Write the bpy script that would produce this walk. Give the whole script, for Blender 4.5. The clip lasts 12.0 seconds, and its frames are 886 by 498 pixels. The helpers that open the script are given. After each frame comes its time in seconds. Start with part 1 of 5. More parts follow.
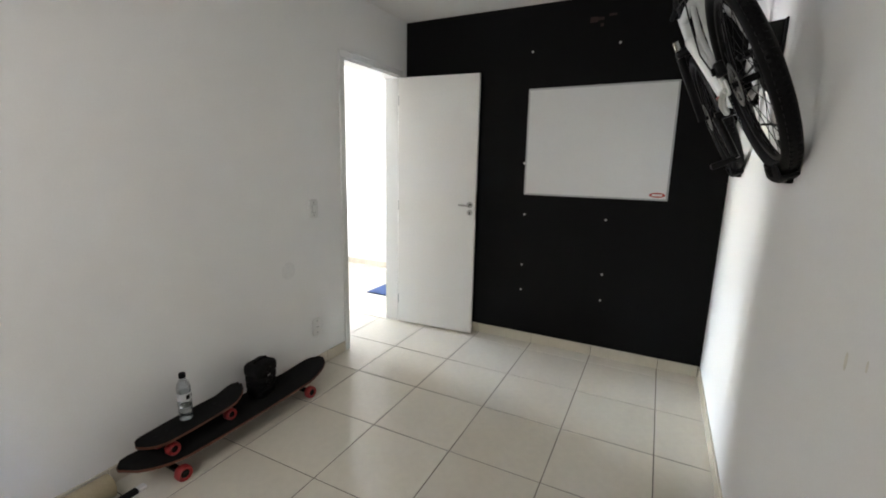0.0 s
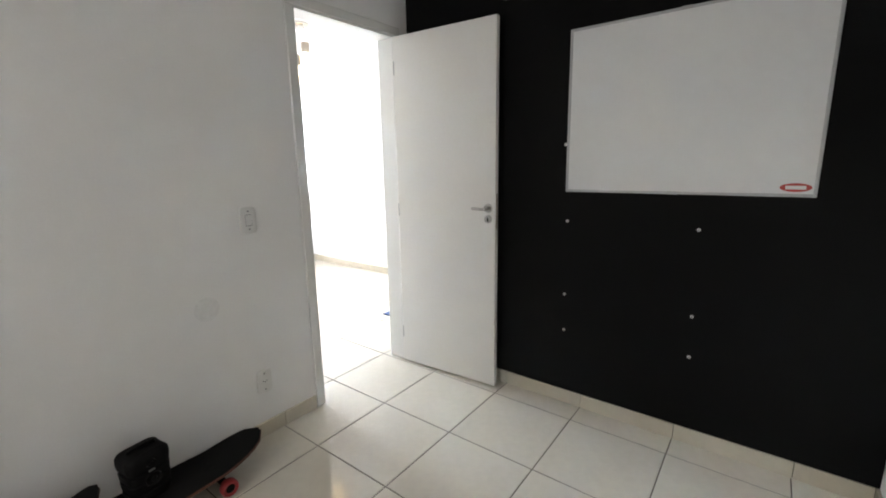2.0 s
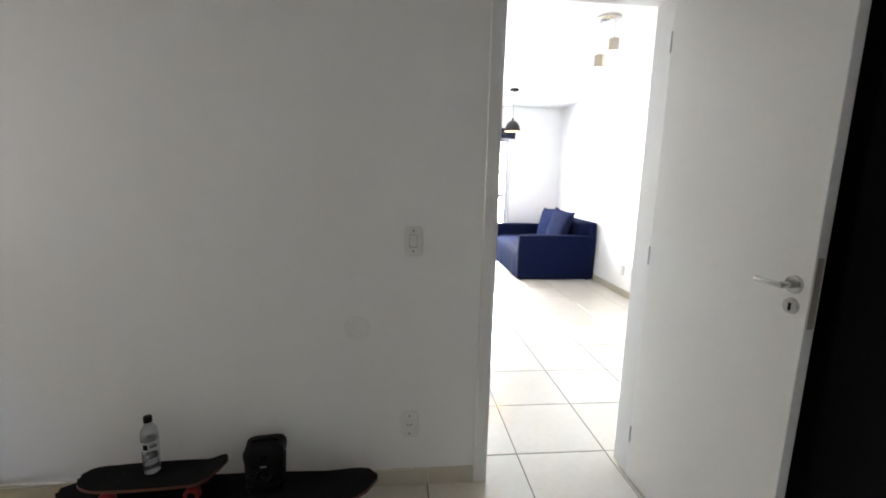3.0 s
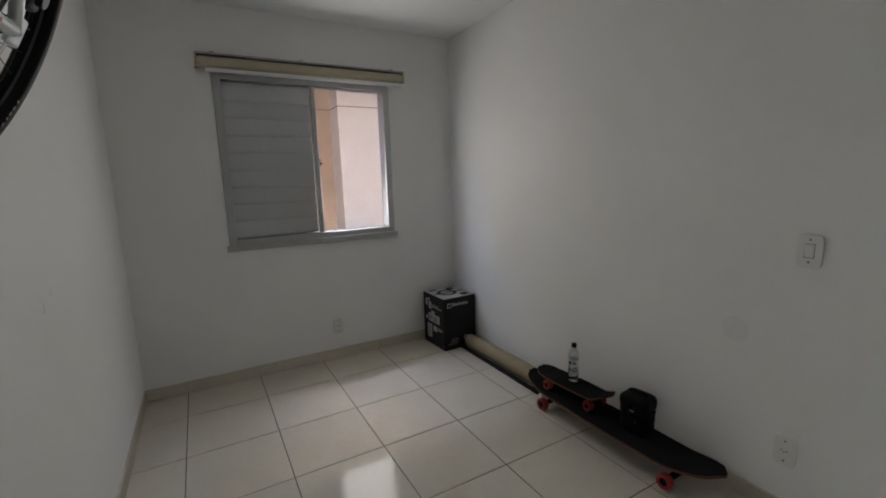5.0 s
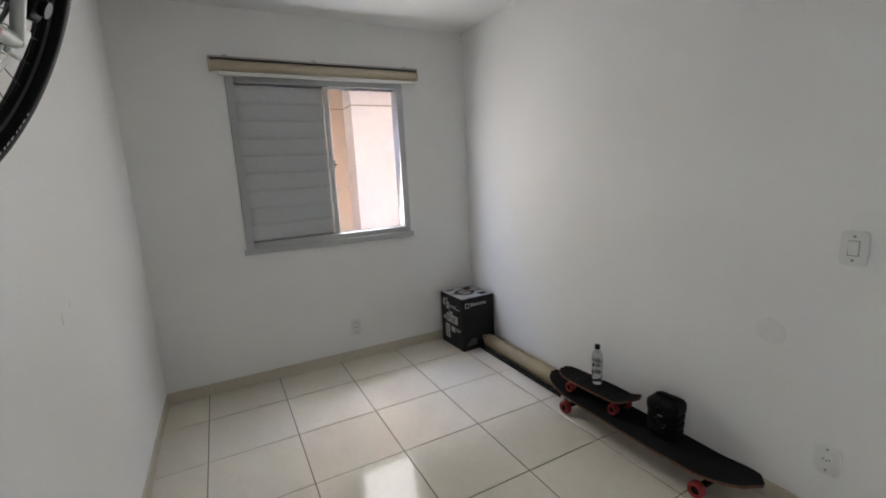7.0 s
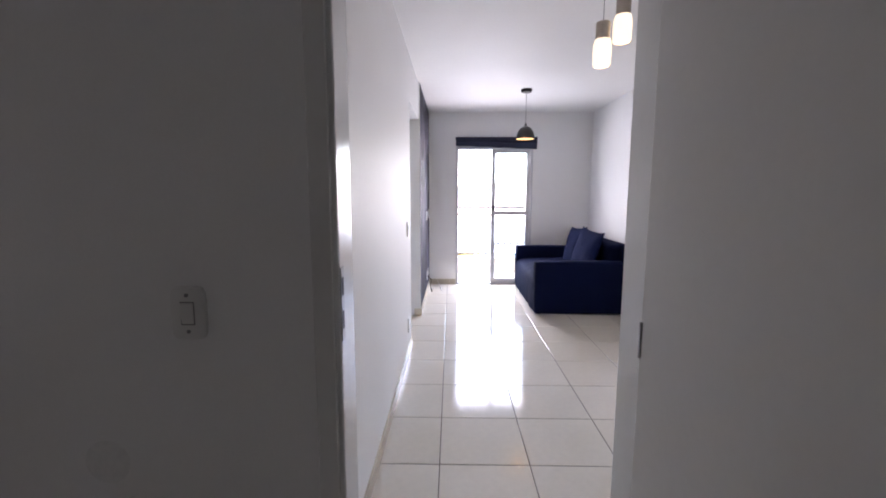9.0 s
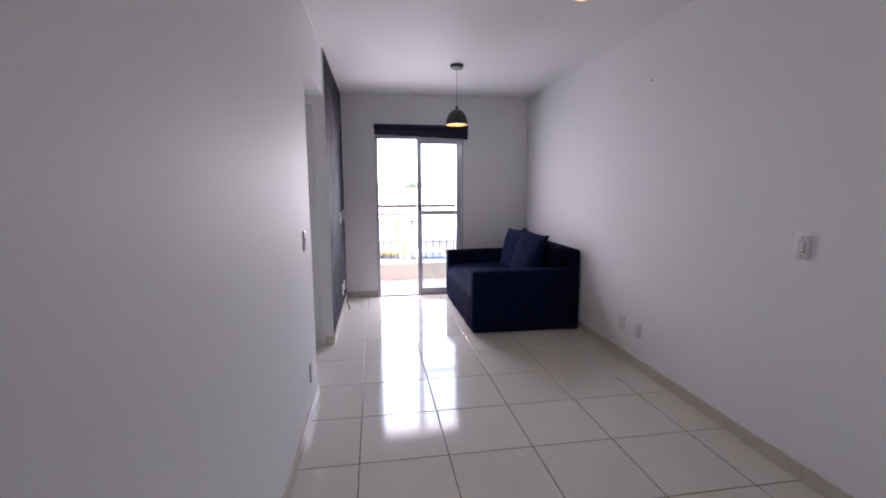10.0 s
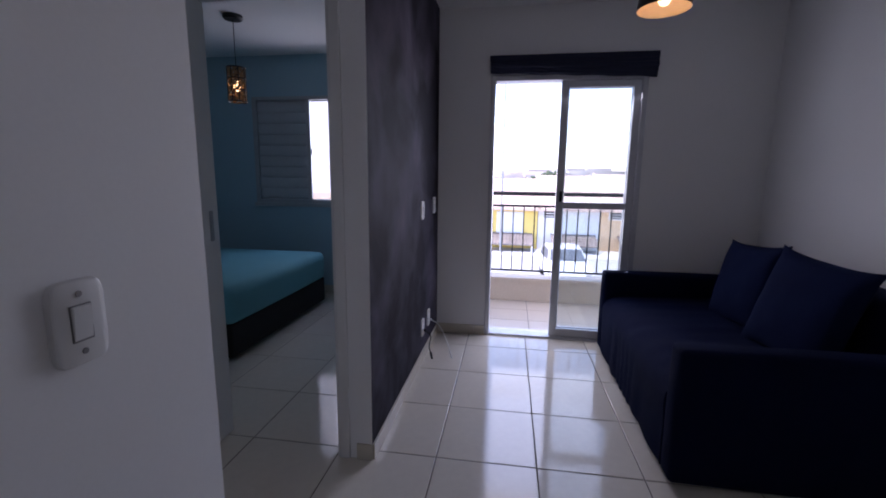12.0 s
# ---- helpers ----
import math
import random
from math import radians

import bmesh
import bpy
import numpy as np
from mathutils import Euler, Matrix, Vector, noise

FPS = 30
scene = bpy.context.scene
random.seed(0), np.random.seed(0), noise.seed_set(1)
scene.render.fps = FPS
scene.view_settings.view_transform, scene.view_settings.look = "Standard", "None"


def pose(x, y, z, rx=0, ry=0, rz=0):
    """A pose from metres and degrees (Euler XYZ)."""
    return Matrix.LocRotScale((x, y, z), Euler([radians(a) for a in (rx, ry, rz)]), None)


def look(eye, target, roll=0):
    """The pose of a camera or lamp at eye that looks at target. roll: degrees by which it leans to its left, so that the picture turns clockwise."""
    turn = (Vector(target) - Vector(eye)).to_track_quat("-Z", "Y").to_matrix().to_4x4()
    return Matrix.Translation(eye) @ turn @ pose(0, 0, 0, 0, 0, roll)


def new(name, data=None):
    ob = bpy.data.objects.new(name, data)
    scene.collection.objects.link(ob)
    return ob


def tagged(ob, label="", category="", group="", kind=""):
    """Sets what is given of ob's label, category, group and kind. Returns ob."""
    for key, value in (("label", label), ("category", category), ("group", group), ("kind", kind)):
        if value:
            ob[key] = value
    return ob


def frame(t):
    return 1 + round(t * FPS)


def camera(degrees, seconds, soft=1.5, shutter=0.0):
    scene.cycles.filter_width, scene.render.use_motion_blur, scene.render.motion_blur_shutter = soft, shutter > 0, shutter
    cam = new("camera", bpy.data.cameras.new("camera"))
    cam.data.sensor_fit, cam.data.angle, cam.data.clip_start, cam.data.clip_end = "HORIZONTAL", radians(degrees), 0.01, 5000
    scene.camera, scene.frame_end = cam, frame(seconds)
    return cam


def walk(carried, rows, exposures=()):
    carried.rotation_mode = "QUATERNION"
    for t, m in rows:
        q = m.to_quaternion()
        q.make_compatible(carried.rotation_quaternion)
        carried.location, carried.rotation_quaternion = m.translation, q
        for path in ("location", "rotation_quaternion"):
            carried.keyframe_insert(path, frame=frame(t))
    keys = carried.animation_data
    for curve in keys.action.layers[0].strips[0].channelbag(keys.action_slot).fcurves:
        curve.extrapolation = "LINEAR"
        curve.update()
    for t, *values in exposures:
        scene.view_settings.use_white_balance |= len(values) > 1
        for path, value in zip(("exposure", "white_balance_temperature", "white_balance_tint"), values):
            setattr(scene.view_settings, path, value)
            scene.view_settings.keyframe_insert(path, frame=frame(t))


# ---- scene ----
# ---------- camera ----------
cam = camera(91.9, 12.0, soft=1.8)
PATH = [
    (0, (2.034, -3.279, 1.425), (1.152, -1.528, 1.031), 1.3),
    (0.5, (2.056, -3.263, 1.428), (1.156, -1.517, 1.051), -0.4),
    (1, (2.081, -3.14, 1.399), (1.196, -1.396, 0.981), 0.0),
    (1.5, (1.985, -2.718, 1.381), (0.954, -1.049, 0.993), -0.7),
    (2, (1.934, -2.182, 1.372), (0.742, -0.629, 0.963), -1.0),
    (2.5, (1.833, -1.65, 1.348), (0.088, -0.765, 0.935), -0.7),
    (3, (1.741, -1.202, 1.371), (-0.222, -1.014, 1.039), 1.4),
    (3.2, (1.752, -1.017, 1.362), (-0.213, -1.207, 1.039), 1.6),
    (4.8, (1.925, -0.454, 1.427), (0.831, -2.092, 1.078), -1.7),
    (5, (1.939, -0.463, 1.42), (0.979, -2.186, 1.086), -1.7),
    (5.5, (1.975, -0.487, 1.418), (1.314, -2.344, 1.075), -1.8),
    (6, (1.989, -0.504, 1.409), (1.486, -2.409, 1.065), -2.6),
    (6.5, (1.981, -0.517, 1.421), (1.434, -2.413, 1.093), -2.6),
    (7, (1.923, -0.516, 1.439), (1.028, -2.271, 1.09), -3.0),
    (7.5, (1.795, -0.539, 1.428), (0.454, -1.984, 1.089), -2.8),
    (7.7, (1.744, -0.543, 1.421), (0.223, -1.799, 1.093), -2.1),
    (9.3, (0.717, -0.56, 1.378), (-1.254, -0.399, 1.081), 0.7),
    (9.5, (0.562, -0.557, 1.398), (-1.394, -0.299, 1.071), 0.7),
    (9.8, (0.221, -0.501, 1.357), (-1.735, -0.224, 1.043), -1.4),
    (10, (0.028, -0.507, 1.38), (-1.931, -0.209, 1.108), -0.2),
    (10.5, (-0.513, -0.464, 1.355), (-2.468, -0.133, 1.091), -1.1),
    (11, (-1.031, -0.377, 1.321), (-2.995, -0.087, 1.081), -0.8),
    (11.5, (-1.572, -0.354, 1.274), (-3.553, -0.454, 1.014), 2.0),
    (12, (-2.083, -0.334, 1.294), (-4.032, -0.642, 0.965), 0.7),
]
EXPOSURES = [(0.0, 6.95, 6700, 11), (1.5, 7.05, 6700, 12), (2.5, 6.7, 6650, 12), (3.0, 6.5, 6600, 12), (4.8, 6.05, 6600, 12), (5.5, 6.68, 6500, 12), (6.0, 6.82, 6500, 12), (7.0, 6.9, 6500, 12), (7.7, 6.75, 6400, 14),
             (9.4, 4.25, 6500, 27), (10.0, 3.88, 6450, 29), (10.5, 3.42, 6400, 30), (11.0, 2.98, 6300, 30), (11.5, 2.6, 6100, 30), (12.0, 2.33, 6000, 30)]
walk(cam, [(t, look(eye, target, roll)) for t, eye, target, roll in PATH], EXPOSURES)

# ---------- world, sun, daylight ----------
world = bpy.data.worlds.new("overcast_sky")
scene.world = world
world.use_nodes = True
wn = world.node_tree
sky = wn.nodes.new("ShaderNodeTexSky")
sky.sky_type, sky.sun_disc = "NISHITA", False
sky.sun_elevation, sky.sun_rotation = radians(50), radians(200)
sky.air_density, sky.dust_density = 1.0, 1.0
wn.nodes["Background"].inputs["Strength"].default_value = 0.15
wn.links.new(sky.outputs[0], wn.nodes["Background"].inputs["Color"])

sun_data = bpy.data.lights.new("sun", "SUN")
sun_data.energy, sun_data.angle, sun_data.color = 1.5, radians(12), (1.0, 0.96, 0.9)
sun_lamp = new("sun", sun_data)
sun_lamp.matrix_world = look((0, 0, 20), (-4.0, 6.0, 0))


def window_daylight(name, place, target, width, height, watts, color=(1, 1, 1)):
    data = bpy.data.lights.new(name, "AREA")
    data.shape, data.size, data.size_y = "RECTANGLE", width, height
    data.energy, data.color = watts, color
    ob = new(name, data)
    ob.matrix_world = look(place, target)
    return ob


window_daylight("daylight_balcony", (-5.95, 0.05, 1.30), (-4.2, 0.05, 0.1), 1.05, 1.5, 3.0, (0.97, 0.98, 1.0))
window_daylight("daylight_small_bedroom", (0.885, -3.80, 1.55), (0.98, -2.3, 1.3), 0.46, 0.98, 0.086, (1.0, 0.985, 0.96))
window_daylight("daylight_large_bedroom", (-7.0, -2.2, 1.7), (0, -2.2, 1.2), 0.55, 1.0, 1.1, (0.95, 0.98, 1.0))


# ---------- materials ----------
def material(name, color, rough=0.5, metal=0.0, grain=0.0, grain_scale=40.0, bump=0.0, bump_scale=60.0, stain=0.0,
             stain_scale=1.5, spec=0.5, per_object=0.0, rough_var=0.0, coat=0.0):
    """Painted, moulded or woven surface: colour with grain and broad stains, fine relief."""
    m = bpy.data.materials.new(name)
    m.use_nodes = True
    nt = m.node_tree
    b = nt.nodes["Principled BSDF"]
    b.inputs["Roughness"].default_value = rough
    b.inputs["Metallic"].default_value = metal
    b.inputs["Specular IOR Level"].default_value = spec
    b.inputs["Coat Weight"].default_value = coat
    base = nt.nodes.new("ShaderNodeRGB")
    base.outputs[0].default_value = (*color, 1)
    out = base.outputs[0]
    co = nt.nodes.new("ShaderNodeTexCoord")

    def scaled(value_socket, lo, hi, source):
        r = nt.nodes.new("ShaderNodeMapRange")
        r.inputs["To Min"].default_value, r.inputs["To Max"].default_value = lo, hi
        r.inputs["From Min"].default_value, r.inputs["From Max"].default_value = 0.25, 0.75
        nt.links.new(value_socket, r.inputs["Value"])
        h = nt.nodes.new("ShaderNodeHueSaturation")
        nt.links.new(source, h.inputs["Color"])
        nt.links.new(r.outputs[0], h.inputs["Value"])
        return h.outputs[0]

    def noise_tex(scale, detail=4):
        n = nt.nodes.new("ShaderNodeTexNoise")
        n.inputs["Scale"].default_value, n.inputs["Detail"].default_value = scale, detail
        nt.links.new(co.outputs["Object"], n.inputs["Vector"])
        return n.outputs["Fac"]

    if grain:
        out = scaled(noise_tex(grain_scale), 1 - grain, 1 + grain, out)
    if stain:
        out = scaled(noise_tex(stain_scale, 6), 1 - stain, 1 + stain, out)
    if per_object:
        info = nt.nodes.new("ShaderNodeObjectInfo")
        r = nt.nodes.new("ShaderNodeMapRange")
        r.inputs["To Min"].default_value, r.inputs["To Max"].default_value = 1 - per_object, 1 + per_object
        nt.links.new(info.outputs["Random"], r.inputs["Value"])
        h = nt.nodes.new("ShaderNodeHueSaturation")
        nt.links.new(out, h.inputs["Color"])
        nt.links.new(r.outputs[0], h.inputs["Value"])
        out = h.outputs[0]
    nt.links.new(out, b.inputs["Base Color"])
    if rough_var:
        r = nt.nodes.new("ShaderNodeMapRange")
        r.inputs["To Min"].default_value, r.inputs["To Max"].default_value = rough - rough_var, rough + rough_var
        nt.links.new(noise_tex(5.0, 5), r.inputs["Value"])
        nt.links.new(r.outputs[0], b.inputs["Roughness"])
    if bump:
        bn = nt.nodes.new("ShaderNodeBump")
        bn.inputs["Strength"].default_value, bn.inputs["Distance"].default_value = bump, 0.01
        nt.links.new(noise_tex(bump_scale, 6), bn.inputs["Height"])
        nt.links.new(bn.outputs[0], b.inputs["Normal"])
    return m


def glow(name, color, strength):
    m = bpy.data.materials.new(name)
    m.use_nodes = True
    b = m.node_tree.nodes["Principled BSDF"]
    b.inputs["Base Color"].default_value = (*color, 1)
    b.inputs["Emission Color"].default_value = (*color, 1)
    b.inputs["Emission Strength"].default_value = strength
    return m


def clear(name, color=(1, 1, 1), rough=0.0, ior=1.45):
    m = bpy.data.materials.new(name)
    m.use_nodes = True
    b = m.node_tree.nodes["Principled BSDF"]
    b.inputs["Base Color"].default_value = (*color, 1)
    b.inputs["Roughness"].default_value, b.inputs["IOR"].default_value = rough, ior
    b.inputs["Transmission Weight"].default_value = 1.0
    return m


WALL = material("white_wall_paint", (0.86, 0.86, 0.85), 0.62, rough_var=0.05, grain=0.012, grain_scale=120, bump=0.06, bump_scale=35, stain=0.02, stain_scale=1.2)
CEIL = material("white_ceiling_paint", (0.86, 0.86, 0.85), 0.7, grain=0.015, grain_scale=60, bump=0.1, bump_scale=18, stain=0.02)
BLACK = material("black_wall_paint", (0.0036, 0.0036, 0.0039), 0.66, grain=0.1, grain_scale=90, bump=0.06, bump_scale=45, stain=0.12, spec=0.12)
BLUE = material("pale_blue_wall_paint", (0.38, 0.55, 0.62), 0.5, grain=0.015, bump=0.06, bump_scale=40, stain=0.03)
TILE = material("cream_glazed_tile", (0.69, 0.648, 0.56), 0.10, grain=0.03, grain_scale=25, stain=0.03, stain_scale=3, per_object=0.025, rough_var=0.035, bump=0.012, bump_scale=6)
GROUT = material("brown_grey_grout", (0.12, 0.10, 0.08), 0.85, grain=0.2, grain_scale=60, stain=0.35, stain_scale=2)
SKIRT = material("beige_skirting_tile", (0.62, 0.57, 0.47), 0.25, grain=0.03, grain_scale=40, stain=0.04, per_object=0.03)
DOOR = material("white_satin_door", (0.78, 0.77, 0.74), 0.35, grain=0.012, grain_scale=50, stain=0.015, bump=0.02, bump_scale=150)
TRIM = material("white_trim_paint", (0.78, 0.78, 0.76), 0.24, grain=0.01, stain=0.02)
CHROME = material("satin_chrome", (0.55, 0.54, 0.52), 0.25, metal=1.0, grain=0.05)
CAP = material("brushed_beige_metal", (0.45, 0.40, 0.34), 0.4, metal=0.6, grain=0.05)
STEEL = material("zinc_steel", (0.42, 0.42, 0.42), 0.35, metal=1.0, grain=0.1, grain_scale=120)
ALU = material("matt_aluminium", (0.46, 0.47, 0.48), 0.4, metal=0.4, grain=0.04, grain_scale=100, stain=0.03)
PLASTIC_W = material("white_switch_plastic", (0.76, 0.76, 0.74), 0.3, grain=0.01)
PLASTIC_G = material("grey_socket_slot", (0.25, 0.25, 0.25), 0.5)
PLASTIC_B = material("black_plastic", (0.007, 0.007, 0.0075), 0.55, spec=0.12, grain=0.15, bump=0.05, bump_scale=200)
RUBBER = material("black_rubber", (0.0045, 0.0045, 0.005), 0.42, spec=0.10, grain=0.2, grain_scale=80, stain=0.2, bump=0.06, bump_scale=150)
GLASS = bpy.data.materials.new("clear_pane")
GLASS.use_nodes = True
gn = GLASS.node_tree
gn.nodes.remove(gn.nodes["Principled BSDF"])
see, gloss, blend, fres = (gn.nodes.new("ShaderNode" + n) for n in ("BsdfTransparent", "BsdfGlossy", "MixShader", "Fresnel"))
see.inputs["Color"].default_value = (0.93, 0.95, 0.95, 1)
gloss.inputs["Roughness"].default_value = 0.02
gn.links.new(fres.outputs[0], blend.inputs[0])
gn.links.new(see.outputs[0], blend.inputs[1])
gn.links.new(gloss.outputs[0], blend.inputs[2])
gn.links.new(blend.outputs[0], gn.nodes["Material Output"].inputs["Surface"])


# ---------- mesh helpers ----------
def box(bm, x0, x1, y0, y1, z0, z1, bevel=0.0, segments=2):
    m = Matrix.LocRotScale(((x0 + x1) / 2, (y0 + y1) / 2, (z0 + z1) / 2), None, (abs(x1 - x0), abs(y1 - y0), abs(z1 - z0)))
    made = bmesh.ops.create_cube(bm, size=1, matrix=m)["verts"]
    if bevel:
        edges = list({e for v in made for e in v.link_edges})
        made = bmesh.ops.bevel(bm, geom=edges, offset=bevel, segments=segments, profile=0.5, affect="EDGES", clamp_overlap=True)["verts"]
    return made


def rod(bm, a, b, r0, r1=None, seg=12, caps=True):
    a, b = Vector(a), Vector(b)
    d = b - a
    m = Matrix.Translation((a + b) / 2) @ d.to_track_quat("Z", "Y").to_matrix().to_4x4()
    return bmesh.ops.create_cone(bm, cap_ends=caps, segments=seg, radius1=r0, radius2=r0 if r1 is None else r1, depth=d.length, matrix=m)["verts"]


def tube(bm, points, r, seg=8):
    """A bent round tube through the points."""
    pts = [Vector(p) for p in points]
    rings = []
    for i, p in enumerate(pts):
        d = (pts[min(i + 1, len(pts) - 1)] - pts[max(i - 1, 0)]).normalized()
        side = d.cross(Vector((0.13, 0.31, 0.94))).normalized()
        up = side.cross(d)
        rings.append([bm.verts.new(p + r * (math.cos(2 * math.pi * k / seg) * side + math.sin(2 * math.pi * k / seg) * up)) for k in range(seg)])
    for a, b in zip(rings, rings[1:]):
        for k in range(seg):
            bm.faces.new((a[k], a[(k + 1) % seg], b[(k + 1) % seg], b[k]))
    bm.faces.new(rings[0]), bm.faces.new(rings[-1])


def ring(bm, radius, r, m=Matrix(), n=48, k=10, flat=1.0):
    """A torus round the local Y axis of m; flat squeezes it along that axis."""
    rows = []
    for i in range(n):
        a = 2 * math.pi * i / n
        rows.append([bm.verts.new(m @ Vector(((radius + r * math.cos(2 * math.pi * j / k)) * math.cos(a), flat * r * math.sin(2 * math.pi * j / k),
                                               (radius + r * math.cos(2 * math.pi * j / k)) * math.sin(a)))) for j in range(k)])
    for i in range(n):
        for j in range(k):
            bm.faces.new((rows[i][j], rows[i][(j + 1) % k], rows[(i + 1) % n][(j + 1) % k], rows[(i + 1) % n][j]))


def turned(bm, profile, m=Matrix(), seg=24):
    """A shape turned round local Z from (radius, height) pairs; ends at radius 0 close it."""
    rows = []
    for r, z in profile:
        if r < 1e-6:
            rows.append([bm.verts.new(m @ Vector((0, 0, z)))])
        else:
            rows.append([bm.verts.new(m @ Vector((r * math.cos(2 * math.pi * k / seg), r * math.sin(2 * math.pi * k / seg), z))) for k in range(seg)])
    for a, b in zip(rows, rows[1:]):
        for k in range(seg):
            f = [a[k % len(a)], a[(k + 1) % len(a)], b[(k + 1) % len(b)], b[k % len(b)]]
            f = list(dict.fromkeys(f))
            if len(f) > 2:
                bm.faces.new(f)


def mesh_of(name, bm, mats, smooth=False):
    bmesh.ops.recalc_face_normals(bm, faces=bm.faces)
    me = bpy.data.meshes.new(name)
    bm.to_mesh(me)
    bm.free()
    for m in mats if isinstance(mats, (list, tuple)) else [mats]:
        me.materials.append(m)
    if smooth:
        me.shade_smooth()
        me.set_sharp_from_angle(angle=radians(38))
    return me


def part(name, bm, mat, parent, label="", smooth=False):
    ob = new(name, mesh_of(name, bm, mat, smooth))
    ob.parent = parent
    return tagged(ob, label)


def thing(name, m, label, category, group="", kind=""):
    ob = new(name)
    ob.empty_display_size = 0.1
    ob.matrix_world = m
    return tagged(ob, label, category, group, kind)


def solid(name, bm, mat, label, category, kind="", smooth=False):
    return tagged(new(name, mesh_of(name, bm, mat, smooth)), label, category, "", kind)


def structure(name, boxes, mats, label, category="wall", faces=()):
    """A piece of the setting from butted boxes. faces: (axis, sign, slot) gives the faces that look that way another material."""
    bm = bmesh.new()
    for b in boxes:
        box(bm, *b)
    bmesh.ops.recalc_face_normals(bm, faces=bm.faces)
    for f in bm.faces:
        for axis, sign, slot in faces:
            if f.normal[axis] * sign > 0.9:
                f.material_index = slot
    return solid(name, bm, mats, label, category, "structure")


# ---------- the flat: plan ----------
H = 2.55                          # ceiling height
XB, YW = 2.40, -3.755             # bicycle wall, window wall of the small bedroom
YL, YR = -0.94, 1.467             # long walls of the living room
YD = -0.925                       # face of the chalkboard wall
XP, XC = -3.81, -5.53             # wall of the large bedroom's door, balcony wall
XE = -2.847                        # end of the corridor wall
XW2 = -6.55                       # window wall of the large bedroom
D0, D1, DH = -0.812, -0.137, 2.10  # small bedroom's door
T, TX, TY = 0.463, 0.286, -0.612   # floor tile and its grid
SKEW = radians(0.30)             # the tile courses run slightly askew to the walls

structure("wall_north", [(0, XB + 0.15, 0, 0.12, 0, H)], [BLACK, WALL], "matt black painted feature wall of the small bedroom")
structure("wall_east", [(XB, XB + 0.15, YW - 0.15, 0, 0, H)], WALL, "white painted wall that carries the bicycle")
structure("wall_south", [(-0.12, 0.575, YW - 0.15, YW, 0, H), (1.785, XB, YW - 0.15, YW, 0, H), (0.575, 1.785, YW - 0.15, YW, 0, 0.975),
                         (0.575, 1.785, YW - 0.15, YW, 2.13, H)], WALL, "white painted wall with the sliding window")
structure("wall_west", [(-0.12, 0, YW, D0 - 0.03, 0, H), (-0.12, 0, D1 + 0.03, YR, 0, H), (-0.12, 0, D0 - 0.03, D1 + 0.03, DH + 0.03, H)],
          WALL, "white painted wall with the bedroom doorway")
structure("wall_corridor", [(XE, -0.12, YL - 0.12, YL, 0, H), (XP, XE, YL - 0.12, YL, 2.165, H)], WALL, "white corridor wall with the hall opening")
CHALK = material("chalkboard_paint", (0.012, 0.010, 0.017), 0.75, grain=0.15, grain_scale=30, bump=0.1, bump_scale=20, spec=0.12)
cn = CHALK.node_tree
smear = cn.nodes.new("ShaderNodeTexNoise")
smear.inputs["Scale"].default_value, smear.inputs["Detail"].default_value, smear.inputs["Distortion"].default_value = 1.6, 9, 0.35
cmap = cn.nodes.new("ShaderNodeMapRange")
cmap.inputs["From Min"].default_value, cmap.inputs["From Max"].default_value = 0.46, 0.8
mixc = cn.nodes.new("ShaderNodeMixRGB")
mixc.inputs["Color2"].default_value = (0.15, 0.135, 0.18, 1)
cn.links.new(cn.nodes["Texture Coordinate"].outputs["Object"], smear.inputs["Vector"])
cn.links.new(smear.outputs["Fac"], cmap.inputs["Value"])
cn.links.new(cmap.outputs[0], mixc.inputs["Fac"])
cbase = cn.nodes["Principled BSDF"].inputs["Base Color"]
cn.links.new(cbase.links[0].from_socket, mixc.inputs["Color1"])
cn.links.new(mixc.outputs[0], cbase)
structure("wall_chalkboard", [(XC, XP, YL - 0.12, YD, 0, H)], [WALL, CHALK, BLUE], "wall painted with smeared dark chalkboard paint",
          faces=((1, 1, 1), (1, -1, 2)))
structure("wall_living_north", [(XC - 0.15, 0, YR, YR + 0.15, 0, H)], WALL, "long white living room wall behind the sofa")
B0, B1, BH = -0.52, 0.61, 2.06    # balcony door opening
structure("wall_balcony", [(XC - 0.15, XC, YL, B0, 0, H), (XC - 0.15, XC, B1, YR, 0, H), (XC - 0.15, XC, B0, B1, BH, H)], WALL,
          "white wall with the sliding balcony door")
structure("wall_bedroom_door", [(XP - 0.1, XP, -2.3, -1.73, 0, H), (XP - 0.1, XP, -1.73, YL - 0.12, 2.065, H)],
          [WALL, BLUE], "white hall wall with the large bedroom's doorway", faces=((0, -1, 1),))
structure("wall_hall", [(XE, XE + 0.12, -2.3, YL - 0.12, 0, H), (XP - 0.1, XE + 0.12, -2.4, -2.3, 0, H)], WALL, "plain white walls of the small hall")
structure("wall_bedroom_window", [(XW2 - 0.15, XW2, -4.2, -3.13, 0, H), (XW2 - 0.15, XW2, -1.93, YL - 0.12, 0, H), (XW2 - 0.15, XW2, -3.13, -1.93, 0, 0.985),
                                  (XW2 - 0.15, XW2, -3.13, -1.93, 2.13, H)], BLUE, "pale blue bedroom wall with a sliding window")
structure("wall_bedroom_south", [(XW2 - 0.15, XP, -4.35, -4.2, 0, H), (XP - 0.1, XP, -4.2, -2.4, 0, H)], BLUE, "plain pale blue bedroom walls")
